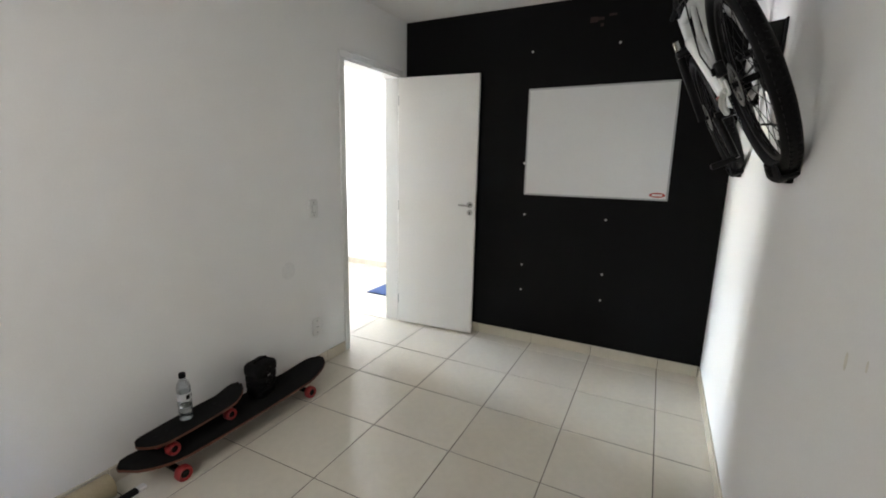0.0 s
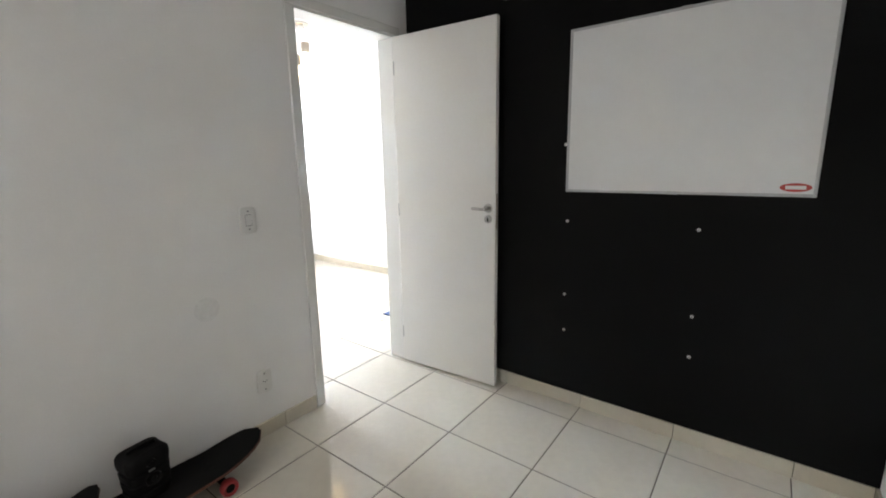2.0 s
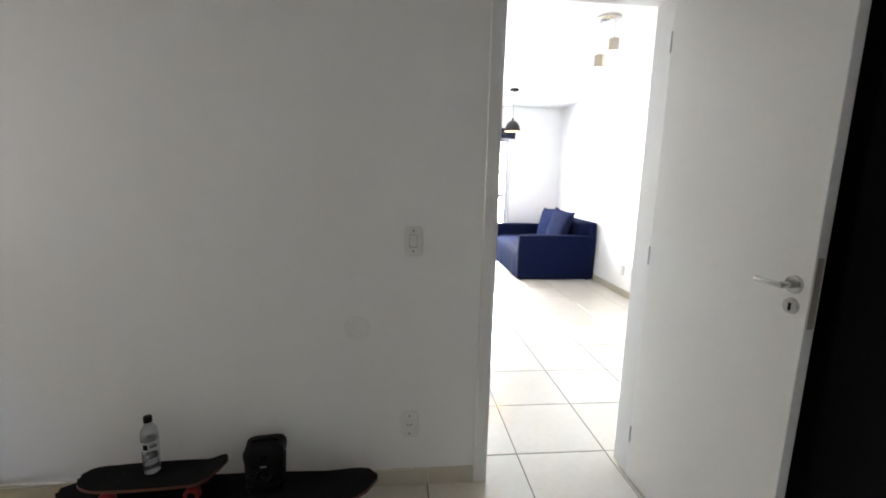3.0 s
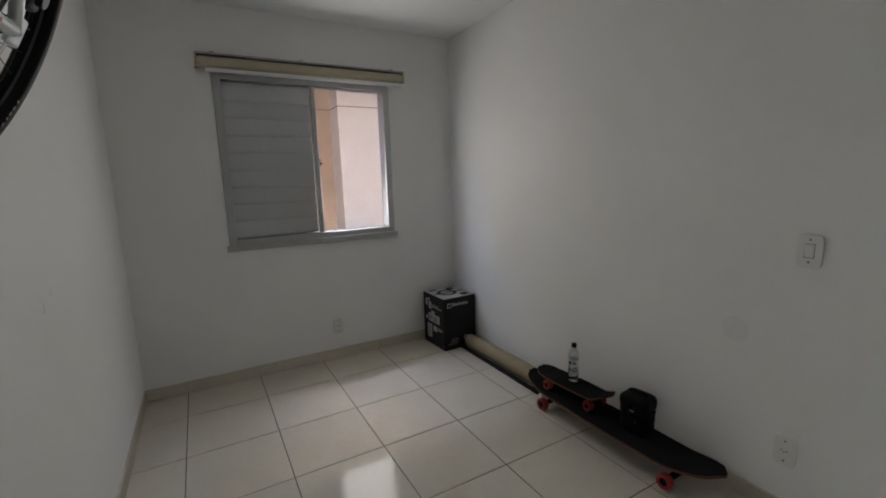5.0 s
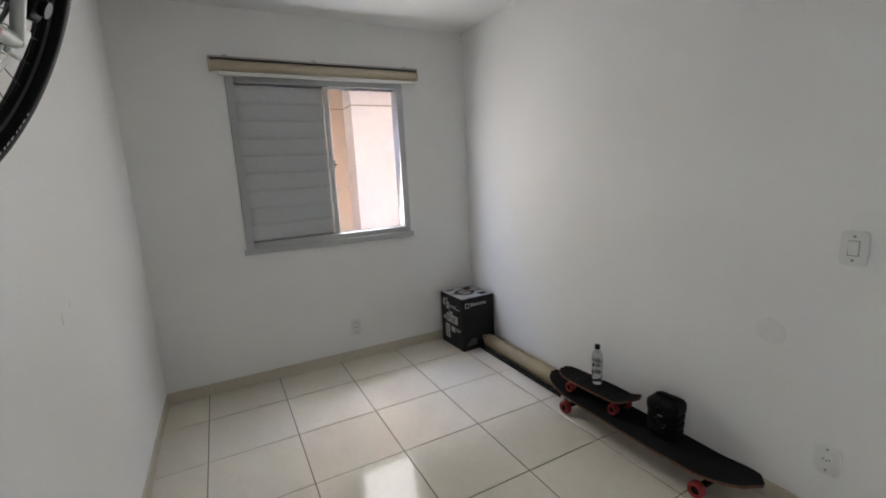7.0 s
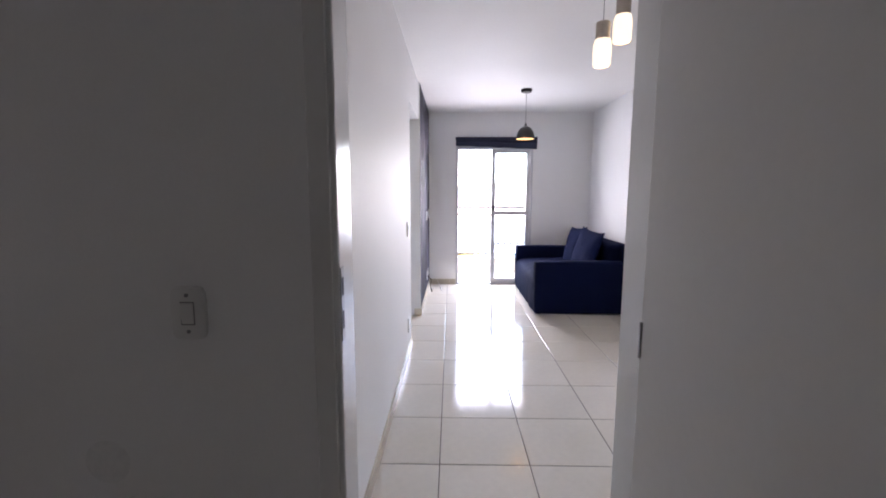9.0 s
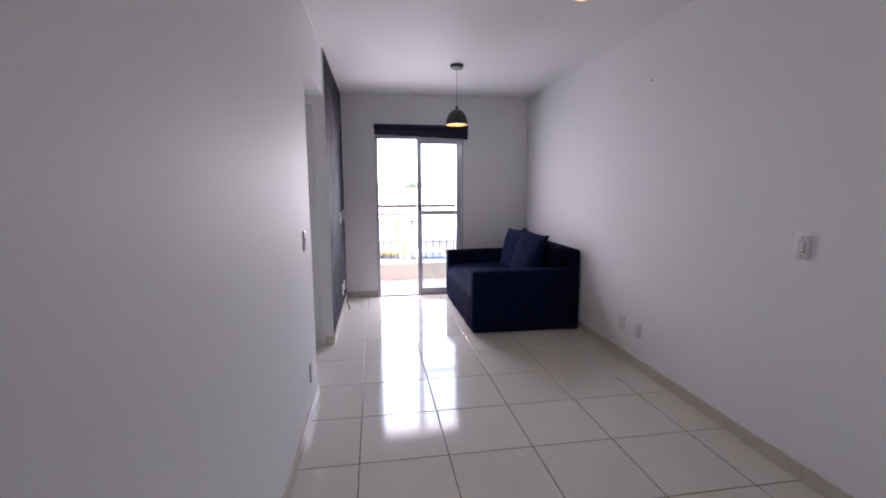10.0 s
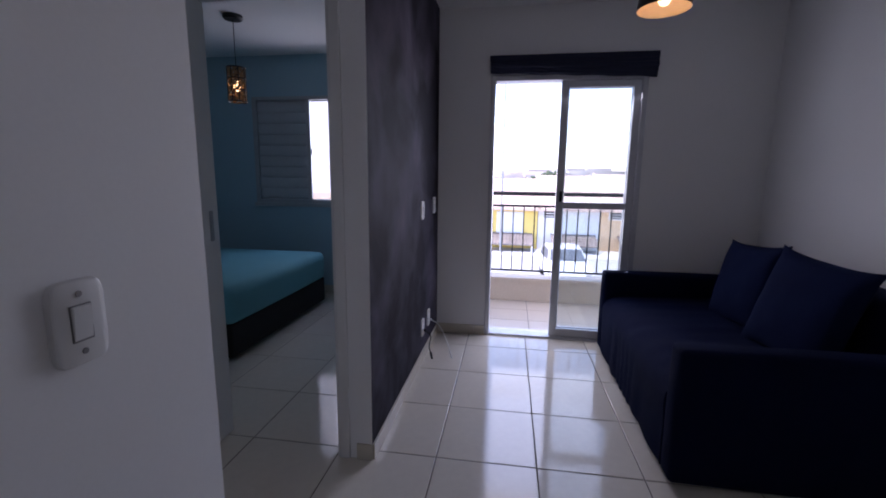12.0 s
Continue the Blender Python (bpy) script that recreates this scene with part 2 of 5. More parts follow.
structure("wall_bedroom_north", [(XW2 - 0.15, XC, YL - 0.12, YL, 0, H)], [BLUE, WALL], "pale blue bedroom wall along the balcony", faces=((1, 1, 1),))
structure("ceiling", [(XC - 0.15, XB + 0.15, YW - 0.15, YR + 0.15, H, H + 0.15)], CEIL, "flat white painted ceiling slab", "ceiling")
structure("ceiling_bedroom", [(XW2 - 0.15, XC - 0.15, -4.35, YL, H, H + 0.15), (XC - 0.15, -0.12, -4.35, YW - 0.15, H, H + 0.15)], CEIL,
          "white ceiling of the large bedroom", "ceiling")
floor = structure("floor", [(XC - 0.15, XB, -4.2, YR, -0.15, -0.003), (XW2, XC - 0.15, -4.2, YL - 0.12, -0.15, -0.003)], GROUT, "cream glazed ceramic tile floor with dark joints", "floor")


# ---------- doors and windows ----------
def door_frame(name, along, face, back, a0, a1, top, label):
    """Jambs, head and flat architrave of a doorway in a wall that runs along Y; face and back are the wall's two sides in x."""
    t = thing(name, Matrix(), label, "door frame", kind="structure")
    x0, x1 = min(face, back), max(face, back)
    for y0, y1 in ((a0 - 0.03, a0), (a1, a1 + 0.03)):
        bm = bmesh.new()
        box(bm, x0 - 0.004, x1 + 0.004, y0, y1, 0, top, 0.003, 1)
        part("jamb", bm, TRIM, t)
    bm = bmesh.new()
    box(bm, x0 - 0.004, x1 + 0.004, a0 - 0.03, a1 + 0.03, top, top + 0.03, 0.003, 1)
    part("head", bm, TRIM, t)
    for x, s in ((x1, 1), (x0, -1)):
        for y0, y1 in ((a0 - 0.06, a0 - 0.012), (a1 + 0.012, a1 + 0.06)):
            bm = bmesh.new()
            box(bm, x, x + s * 0.012, y0, y1, 0, top + 0.012, 0.003, 1)
            part("architrave", bm, TRIM, t)
        bm = bmesh.new()
        box(bm, x, x + s * 0.012, a0 - 0.06, a1 + 0.06, top + 0.012, top + 0.06, 0.003, 1)
        part("architrave", bm, TRIM, t)
    return t


f1 = door_frame("door_frame_1", "y", 0, -0.12, D0, D1, DH, "white painted timber frame of the bedroom doorway")
bm = bmesh.new()
box(bm, -0.024, 0.002, D0, D0 + 0.003, 1.045, 1.215, 0.001, 1)
plate = part("strike_plate", bm, STEEL, f1, "worn steel strike plate")
for z in (1.072, 1.150):
    bm = bmesh.new()
    box(bm, -0.017, -0.005, D0 + 0.0031, D0 + 0.0036, z, z + 0.042)
    part("strike_hole", bm, PLASTIC_B, plate)
f2 = door_frame("door_frame_2", "y", XP, XP - 0.1, -1.70, -1.09, 2.035, "white painted timber frame of the large bedroom's doorway")
bm = bmesh.new()
box(bm, XP - 0.065, XP - 0.04, -1.70, -1.697, 0.99, 1.13, 0.001, 1)
part("strike_plate", bm, STEEL, f2, "dark steel strike plate")


def door_leaf():
    t = thing("door_1", pose(0.012, -0.128, 0, 0, 0, 3.6), "open white flush door with a lever handle, swung against the black wall", "door", kind="structure")
    bm = bmesh.new()
    box(bm, 0, 0.70, -0.0175, 0.0175, 0.008, 2.098, 0.0025, 2)
    part("leaf", bm, DOOR, t)
    for z in (0.18, 1.02, 1.88):
        bm = bmesh.new()
        rod(bm, (0.004, -0.0195, z), (0.004, -0.0195, z + 0.08), 0.0035, seg=10)
        part("hinge", bm, STEEL, t)
    for s in (-1, 1):
        bm = bmesh.new()
        y = s * 0.0175
        rod(bm, (0.655, y, 1.097), (0.655, y + s * 0.009, 1.097), 0.026, 0.024, 24)
        rod(bm, (0.655, y + s * 0.009, 1.097), (0.655, y + s * 0.045, 1.097), 0.010, seg=12)
        tube(bm, [(0.66, y + s * 0.045, 1.094), (0.635, y + s * 0.048, 1.095), (0.60, y + s * 0.05, 1.096), (0.575, y + s * 0.047, 1.097)], 0.008, 10)
        part("door_handle", bm, CHROME, t, "satin chrome lever handle", True)
        bm = bmesh.new()
        rod(bm, (0.655, y, 1.035), (0.655, y + s * 0.007, 1.035), 0.024, 0.022, 24)
        es = part("escutcheon", bm, CHROME, t, "round chrome keyhole plate", True)
        bm = bmesh.new()
        box(bm, 0.651, 0.659, y + s * 0.0071, y + s * 0.0078, 1.022, 1.044, 0.0, 1)
        part("keyhole", bm, PLASTIC_B, es)
    bm = bmesh.new()
    box(bm, 0.7001, 0.7012, -0.010, 0.010, 0.98, 1.18)
    part("lock_plate", bm, CAP, t, "steel lock edge plate")
    return t


door_leaf()


def sliding_window(name, m, width, height, label):
    """Aluminium sliding window, local x along the wall, y out of the room, z up from the sill; shutter half at high x, open half at low x."""
    t = thing(name, m, label, "window", kind="structure")
    fw = 0.038
    for a in ((-0.012, fw, -0.012, 0.110, 0, height), (width - fw, width + 0.012, -0.012, 0.110, 0, height),
              (fw, width - fw, -0.012, 0.110, 0, fw + 0.014), (fw, width - fw, -0.012, 0.110, height - fw, height)):
        bm = bmesh.new()
        box(bm, *a, 0.004, 2)
        part("window_frame", bm, ALU, t)
    bm = bmesh.new()
    box(bm, -0.03, width + 0.03, -0.03, -0.0125, -0.028, 0.012, 0.004, 2)
    part("window_sill", bm, ALU, t, "projecting aluminium sill rail")
    mid = width * 0.5
    for a in ((mid - 0.045, mid - 0.008, 0.004, 0.03), (mid + 0.0, mid + 0.042, 0.034, 0.06)):
        bm = bmesh.new()
        box(bm, a[0], a[1], a[2], a[3], fw + 0.012, height - fw, 0.003, 1)
        part("sash_stile", bm, ALU, t)
    bm = bmesh.new()
    box(bm, mid - 0.052, mid - 0.046, 0.006, 0.024, height * 0.47, height * 0.52, 0.001, 1)
    rod(bm, (mid - 0.05, 0.003, height * 0.49), (mid - 0.062, -0.004, height * 0.49), 0.006, seg=8)
    part("latch", bm, PLASTIC_B, t, "small black window latch")
    for y in (0.024, 0.064):
        for z0, z1 in ((fw + 0.014, fw + 0.019), (height - fw - 0.008, height - fw)):
            bm = bmesh.new()
            box(bm, fw, mid - 0.045, y, y + 0.004, z0, z1)
            part("track", bm, ALU, t, "thin sliding track")
    shutter = bmesh.new()
    box(shutter, mid - 0.008, width - fw, 0.045, 0.05, fw + 0.012, height - fw)
    sh = part("shutter", shutter, SHUTTER, t, "closed grey slatted shutter panel")
    n = 9
    pitch = (height - 2 * fw - 0.03) / n
    prof = [(0.020, 0.0), (0.013, 0.006), (0.008, 0.022), (0.007, pitch * 0.45), (0.011, pitch * 0.75), (0.016, pitch * 0.93), (0.020, pitch)]
    bm = bmesh.new()
    rows = [[bm.verts.new((x, y, z)) for y, z in prof] for x in (mid + 0.002, width - fw - 0.002)]
    for k in range(len(prof) - 1):
        bm.faces.new((rows[0][k], rows[1][k], rows[1][k + 1], rows[0][k + 1]))
    me = mesh_of("slat", bm, SHUTTER, True)
    for k in range(n):
        s = new("slat", me)
        s.parent = sh
        s.location = (0, 0, fw + 0.018 + k * pitch)
    return t


SHUTTER = material("grey_white_shutter", (0.50, 0.515, 0.53), 0.45, grain=0.03, stain=0.04, per_object=0.015)
sliding_window("window_1", pose(0.575, YW, 0.975, 0, 0, 0) @ Matrix.Diagonal((1, -1, 1, 1)), 1.21, 1.155, "aluminium sliding window, one half shuttered and one half open")
sliding_window("window_2", Matrix.Translation((XW2, -1.95, 0.985)) @ Matrix(((0, -1, 0, 0), (-1, 0, 0, 0), (0, 0, 1, 0), (0, 0, 0, 1))), 1.20, 1.145,
               "aluminium bedroom window with its shutter half closed")


def balcony_door():
    t = thing("balcony_door", Matrix.Translation((XC, 0, 0)), "white aluminium sliding balcony door, one leaf slid open", "door", kind="structure")
    for a in ((-0.11, 0.012, B0, B0 + 0.035, 0, BH), (-0.11, 0.012, B1 - 0.035, B1, 0, BH), (-0.11, 0.012, B0 + 0.035, B1 - 0.035, BH - 0.04, BH),
              (-0.11, 0.005, B0 + 0.035, B1 - 0.035, -0.003, 0.018)):
        bm = bmesh.new()
        box(bm, *a, 0.004, 2)
        part("door_frame", bm, ALU_W, t)
    for k, x in enumerate((-0.045, -0.095)):
        y0, y1 = 0.005 + 0.012 * k, B1 - 0.037
        leaf = None
        for a in ((y0, y0 + 0.055, 0.02, BH - 0.042), (y1 - 0.05, y1, 0.02, BH - 0.042)):
            bm = bmesh.new()
            box(bm, x, x + 0.032, a[0], a[1], a[2], a[3], 0.004, 2)
            part("leaf_stile", bm, ALU_W, t)
        for z0, z1 in ((0.02, 0.085), (1.065, 1.115), (BH - 0.09, BH - 0.042)):
            bm = bmesh.new()
            box(bm, x + 0.002, x + 0.03, y0 + 0.055, y1 - 0.05, z0, z1, 0.004, 2)
            part("leaf_rail", bm, ALU_W, t)
        bm = bmesh.new()
        box(bm, x + 0.013, x + 0.018, y0 + 0.05, y1 - 0.045, 0.08, BH - 0.085)
        pane = part("pane", bm, GLASS, t)
        pane.visible_shadow = False
    bm = bmesh.new()
    box(bm, -0.012, 0.004, 0.03, 0.05, 1.12, 1.20, 0.003, 2)
    part("door_pull", bm, PLASTIC_B, t, "black plastic door pull")
    return t


ALU_W = material("greyish_white_aluminium", (0.60, 0.61, 0.64), 0.4, metal=0.25, grain=0.03, stain=0.03)
balcony_door()


# ---------- switches and sockets ----------
def wall_plate(name, place, turn, kind, label):
    """Cover plate with rounded corners; local x along the wall, y out of the wall into the room, z up."""
    t = thing(name, pose(*place, 0, 0, turn), label, "light switch" if "switch" in name else "power socket")
    bm = bmesh.new()
    rows = []
    for y, f in ((0, 1.0), (0.005, 1.0), (0.0085, 0.965), (0.0100, 0.90)):
        row = []
        for k in range(48):
            ca, sa = math.cos(2 * math.pi * k / 48), math.sin(2 * math.pi * k / 48)
            row.append(bm.verts.new((0.040 * f * math.copysign(abs(ca) ** 0.36, ca), y, 0.062 * (f + 1) / 2 * math.copysign(abs(sa) ** 0.36, sa))))
        rows.append(row)
    for a, b in zip(rows, rows[1:]):
        for k in range(48):
            bm.faces.new((a[k], a[(k + 1) % 48], b[(k + 1) % 48], b[k]))
    bm.faces.new(rows[0]), bm.faces.new(rows[-1])
    part("cover_plate", bm, PLASTIC_W, t, smooth=True)
    for z in (-0.042, 0.042):
        bm = bmesh.new()
        rod(bm, (0, 0.009, z), (0, 0.0115, z), 0.0045, seg=10)
        part("screw_cap", bm, PLASTIC_G, t)
    if kind == "switch":
        bm = bmesh.new()
        box(bm, -0.016, 0.016, 0.009, 0.0115, -0.027, 0.027, 0.001, 1)
        part("rocker_surround", bm, PLASTIC_G, t)
        bm = bmesh.new()
        v = box(bm, -0.0145, 0.0145, 0.0095, 0.016, -0.025, 0.025, 0.0015, 1)
        for q in v:
            if q.co.y > 0.012 and q.co.z < 0:
                q.co.y -= 0.004
        part("rocker", bm, PLASTIC_W, t)
    else:
        bm = bmesh.new()
        rod(bm, (0, 0.009, 0), (0, 0.0115, 0), 0.021, 0.02, seg=6)
        part("socket_insert", bm, PLASTIC_W, t)
        for x in (-0.0095, 0, 0.0095):
            bm = bmesh.new()
            rod(bm, (x, 0.0112, 0.002 if x else -0.003), (x, 0.0120, 0.002 if x else -0.003), 0.0028, seg=8)
            part("pin_hole", bm, PLASTIC_B, t)
    return t


wall_plate("light_switch", (0, -1.158, 1.11), -90, "switch", "white plastic light switch beside the bedroom door")
wall_plate("power_socket", (0, -1.165, 0.295), -90, "socket", "white plastic wall socket low beside the bedroom door")
wall_plate("power_socket", (1.085, YW, 0.266), 0, "socket", "white plastic wall socket under the window")
wall_plate("light_switch", (-2.578, YL, 1.085), 0, "switch", "white plastic light switch at the corridor wall's end")
wall_plate("power_socket", (-2.59, YL, 0.27), 0, "socket", "white plastic wall socket low on the corridor wall")
wall_plate("light_switch", (-4.90, YD, 1.075), 0, "switch", "white switch plate on the chalkboard wall")
wall_plate("power_socket", (-5.33, YD, 1.085), 0, "socket", "white socket plate high on the chalkboard wall")
wall_plate("power_socket", (-4.92, YD, 0.25), 0, "socket", "white low socket on the chalkboard wall with a cable")
wall_plate("power_socket", (-5.13, YD, 0.255), 0, "socket", "white low outlet on the chalkboard wall with a loose cable")
wall_plate("power_socket", (-3.136, YR, 0.30), 180, "socket", "white wall socket near the sofa")
wall_plate("power_socket", (-2.919, YR, 0.30), 180, "socket", "white wall socket on the long wall")
wall_plate("light_switch", (-1.69, YR, 1.11), 180, "switch", "white light switch on the long living room wall")


# ---------- small bedroom: things on the walls ----------
def whiteboard():
    t = thing("whiteboard", pose(1.573, 0, 1.59, 0, -0.4, 0), "white dry-erase board in a thin aluminium frame on the black wall", "whiteboard")
    w, h = 0.497, 0.389
    bm = bmesh.new()
    box(bm, -w + 0.008, w - 0.008, -0.010, -0.002, -h + 0.008, h - 0.008)
    part("writing_surface", bm, BOARD, t, "glossy white writing surface")
    for a in ((-w, w, -0.014, 0, -h, -h + 0.012), (-w, w, -0.014, 0, h - 0.012, h), (-w, -w + 0.012, -0.0145, 0, -h + 0.0125, h - 0.0125),
              (w - 0.012, w, -0.0145, 0, -h + 0.0125, h - 0.0125)):
        bm = bmesh.new()
        box(bm, *a, 0.003, 2)
        part("frame_rail", bm, ALU, t)
    bm = bmesh.new()
    rod(bm, (0.43, -0.0100, -0.352), (0.43, -0.0108, -0.352), 0.05, seg=32)
    for v in bm.verts:
        v.co.z = -0.352 + (v.co.z + 0.352) * 0.34
    st = part("sticker", bm, STICKER, t, "oval red maker's sticker")
    bm = bmesh.new()
    box(bm, 0.398, 0.462, -0.0114, -0.0109, -0.359, -0.345)
    part("sticker_bar", bm, PLASTIC_W, st)
    for z in (-h - 0.001, h - 0.013):
        bm = bmesh.new()
        box(bm, -0.02, 0.02, -0.017, -0.0146, z, z + 0.014, 0.002, 1)
        part("clip", bm, STEEL, t)
    return t


DARK_SCREW = material("dark_screw_steel", (0.03, 0.03, 0.03), 0.4, metal=0.7, grain=0.1)
BOARD = material("satin_white_board", (0.74, 0.75, 0.75), 0.5, grain=0.01, stain=0.02)
STICKER = material("red_sticker", (0.42, 0.04, 0.03), 0.4, grain=0.05)
whiteboard()


def wall_plug(x, z):
    t = thing("wall_plug", pose(x, 0, z), "small white plastic wall plug set in the black wall", "wall plug", "plugs in the black wall")
    bm = bmesh.new()
    turned(bm, [(0, 0.004), (0.006, 0.004), (0.008, 0.002), (0.008, 0)], pose(0, 0, 0, 90), 12)
    part("rim", bm, PLASTIC_W, t)
    bm = bmesh.new()
    rod(bm, (0, -0.0041, 0), (0, -0.0046, 0), 0.0028, seg=8)
    part("hole", bm, PLASTIC_G, t)


for x, z in ((1.081, 2.234), (1.677, 2.242), (1.066, 1.436), (1.091, 1.043), (1.694, 1.046), (1.092, 0.640), (1.703, 0.641), (1.097, 0.435), (1.708, 0.442)):
    wall_plug(x, z)
screw = thing("wall_screw", pose(-2.927, YR, 2.159, 0, 0, 180), "small dark screw head in the white living room wall", "screw")
bm = bmesh.new()
turned(bm, [(0, 0.006), (0.004, 0.005), (0.006, 0.002), (0.006, 0)], pose(0, 0, 0, -90), 12)
part("screw_head", bm, DARK_SCREW, screw, "", True)
bm = bmesh.new()
for dx, dz, w, h in ((-0.02, 0, 0.05, 0.035), (0.03, 0.01, 0.04, 0.02), (0.1, 0.03, 0.05, 0.015), (0.05, -0.03, 0.02, 0.02)):
    box(bm, 1.49 + dx, 1.49 + dx + w, -0.0015, 0, 2.385 + dz, 2.385 + dz + h)
solid("peeled_paint", bm, material("reddish_brown_undercoat", (0.035, 0.018, 0.016), 0.8, grain=0.3), "patch of peeled black paint with brown undercoat", "paint chip", "structure")


smudge = bmesh.new()
turned(smudge, [(0.0, 0.0006), (0.052, 0.0006), (0.055, 0)], Matrix.Translation((0, -1.387, 0.738)) @ Matrix.Rotation(radians(90), 4, "Y"), 32)
solid("wall_smudge", smudge, material("grey_rubbed_paint", (0.81, 0.81, 0.80), 0.7, grain=0.04, grain_scale=60, stain=0.04, stain_scale=20), "round grey rubbed spot on the white wall", "wall mark", "structure")
for my, mz, mr in ((-2.195, 1.052, 0.012), (-2.285, 1.079, 0.007)):
    bm = bmesh.new()
    turned(bm, [(0.0, 0.0006), (mr, 0.0006), (mr * 1.05, 0)], Matrix.Translation((XB, my, mz)) @ Matrix.Diagonal((1, 0.5, 1.6, 1)) @ Matrix.Rotation(radians(-90), 4, "Y"), 16)
    solid("wall_scuff", bm, material("beige_scuff", (0.72, 0.70, 0.63), 0.7, grain=0.1), "small beige scuff on the white wall", "wall mark", "structure")


def roller_blind():
    t = thing("roller_blind", pose(1.165, YW, 2.11), "rolled-up beige window blind under a thin metal rail", "window blind")
    w = 0.715
    bm = bmesh.new()
    box(bm, -w, w, 0.004, 0.075, 0.115, 0.127, 0.003, 2)
    part("head_rail", bm, STEEL, t, "thin dark metal head rail")
    bm = bmesh.new()
    rows = []
    for x in (-w + 0.012, w - 0.012):
        rows.append([bm.verts.new((x, 0.042 + 0.030 * math.cos(a), 0.075 + 0.036 * math.sin(a))) for a in [2 * math.pi * k / 20 for k in range(20)]])
    for k in range(20):
        bm.faces.new((rows[0][k], rows[0][(k + 1) % 20], rows[1][(k + 1) % 20], rows[1][k]))
    bm.faces.new(rows[0]), bm.faces.new(rows[1])
    part("fabric_roll", bm, BEIGE, t, "beige fabric roll", True)
    for s in (-1, 1):
        bm = bmesh.new()
        box(bm, s * (w - 0.01), s * w, 0.0, 0.078, 0.04, 0.115, 0.004, 2)
        part("end_bracket", bm, BEIGE, t)
    bm = bmesh.new()
    box(bm, -w + 0.02, w - 0.05, 0.055, 0.072, 0.012, 0.036, 0.005, 2)
    part("bottom_rail", bm, TRIM, t, "white bottom rail")
    for x in (-0.62, 0.05, 0.6):
        bm = bmesh.new()
        box(bm, x, x + 0.03, 0.0, 0.077, 0.120, 0.134, 0.002, 1)
        part("wall_clip", bm, STEEL, t)
    return t


BEIGE = material("beige_blind_fabric", (0.50, 0.44, 0.33), 0.8, grain=0.08, grain_scale=200, stain=0.05, bump=0.1, bump_scale=300)
roller_blind()


# ---------- small bedroom: bicycle on its wall rack ----------
FRAME_W = material("white_bicycle_paint", (0.60, 0.62, 0.61), 0.34, grain=0.03, stain=0.06, coat=0.15)
DARK = material("black_anodised_metal", (0.006, 0.006, 0.0065), 0.38, metal=0.15, spec=0.14, grain=0.15)
RIMS = material("black_rim", (0.007, 0.007, 0.007), 0.4, metal=0.15, spec=0.15, grain=0.1)
ORANGE = material("orange_reflector", (0.26, 0.075, 0.016), 0.35, grain=0.1, grain_scale=150)
RED_TEXT = material("red_frame_print", (0.35, 0.06, 0.05), 0.4)
DISC = material("brushed_disc_steel", (0.22, 0.22, 0.215), 0.4, metal=0.9, grain=0.15, grain_scale=150)
CHAIN = material("oiled_chain_steel", (0.018, 0.017, 0.016), 0.4, metal=0.6, spec=0.2, grain=0.3, grain_scale=200)
TYRE_PRINT = material("faded_white_tyre_print", (0.30, 0.30, 0.29), 0.7, grain=0.2, grain_scale=120)


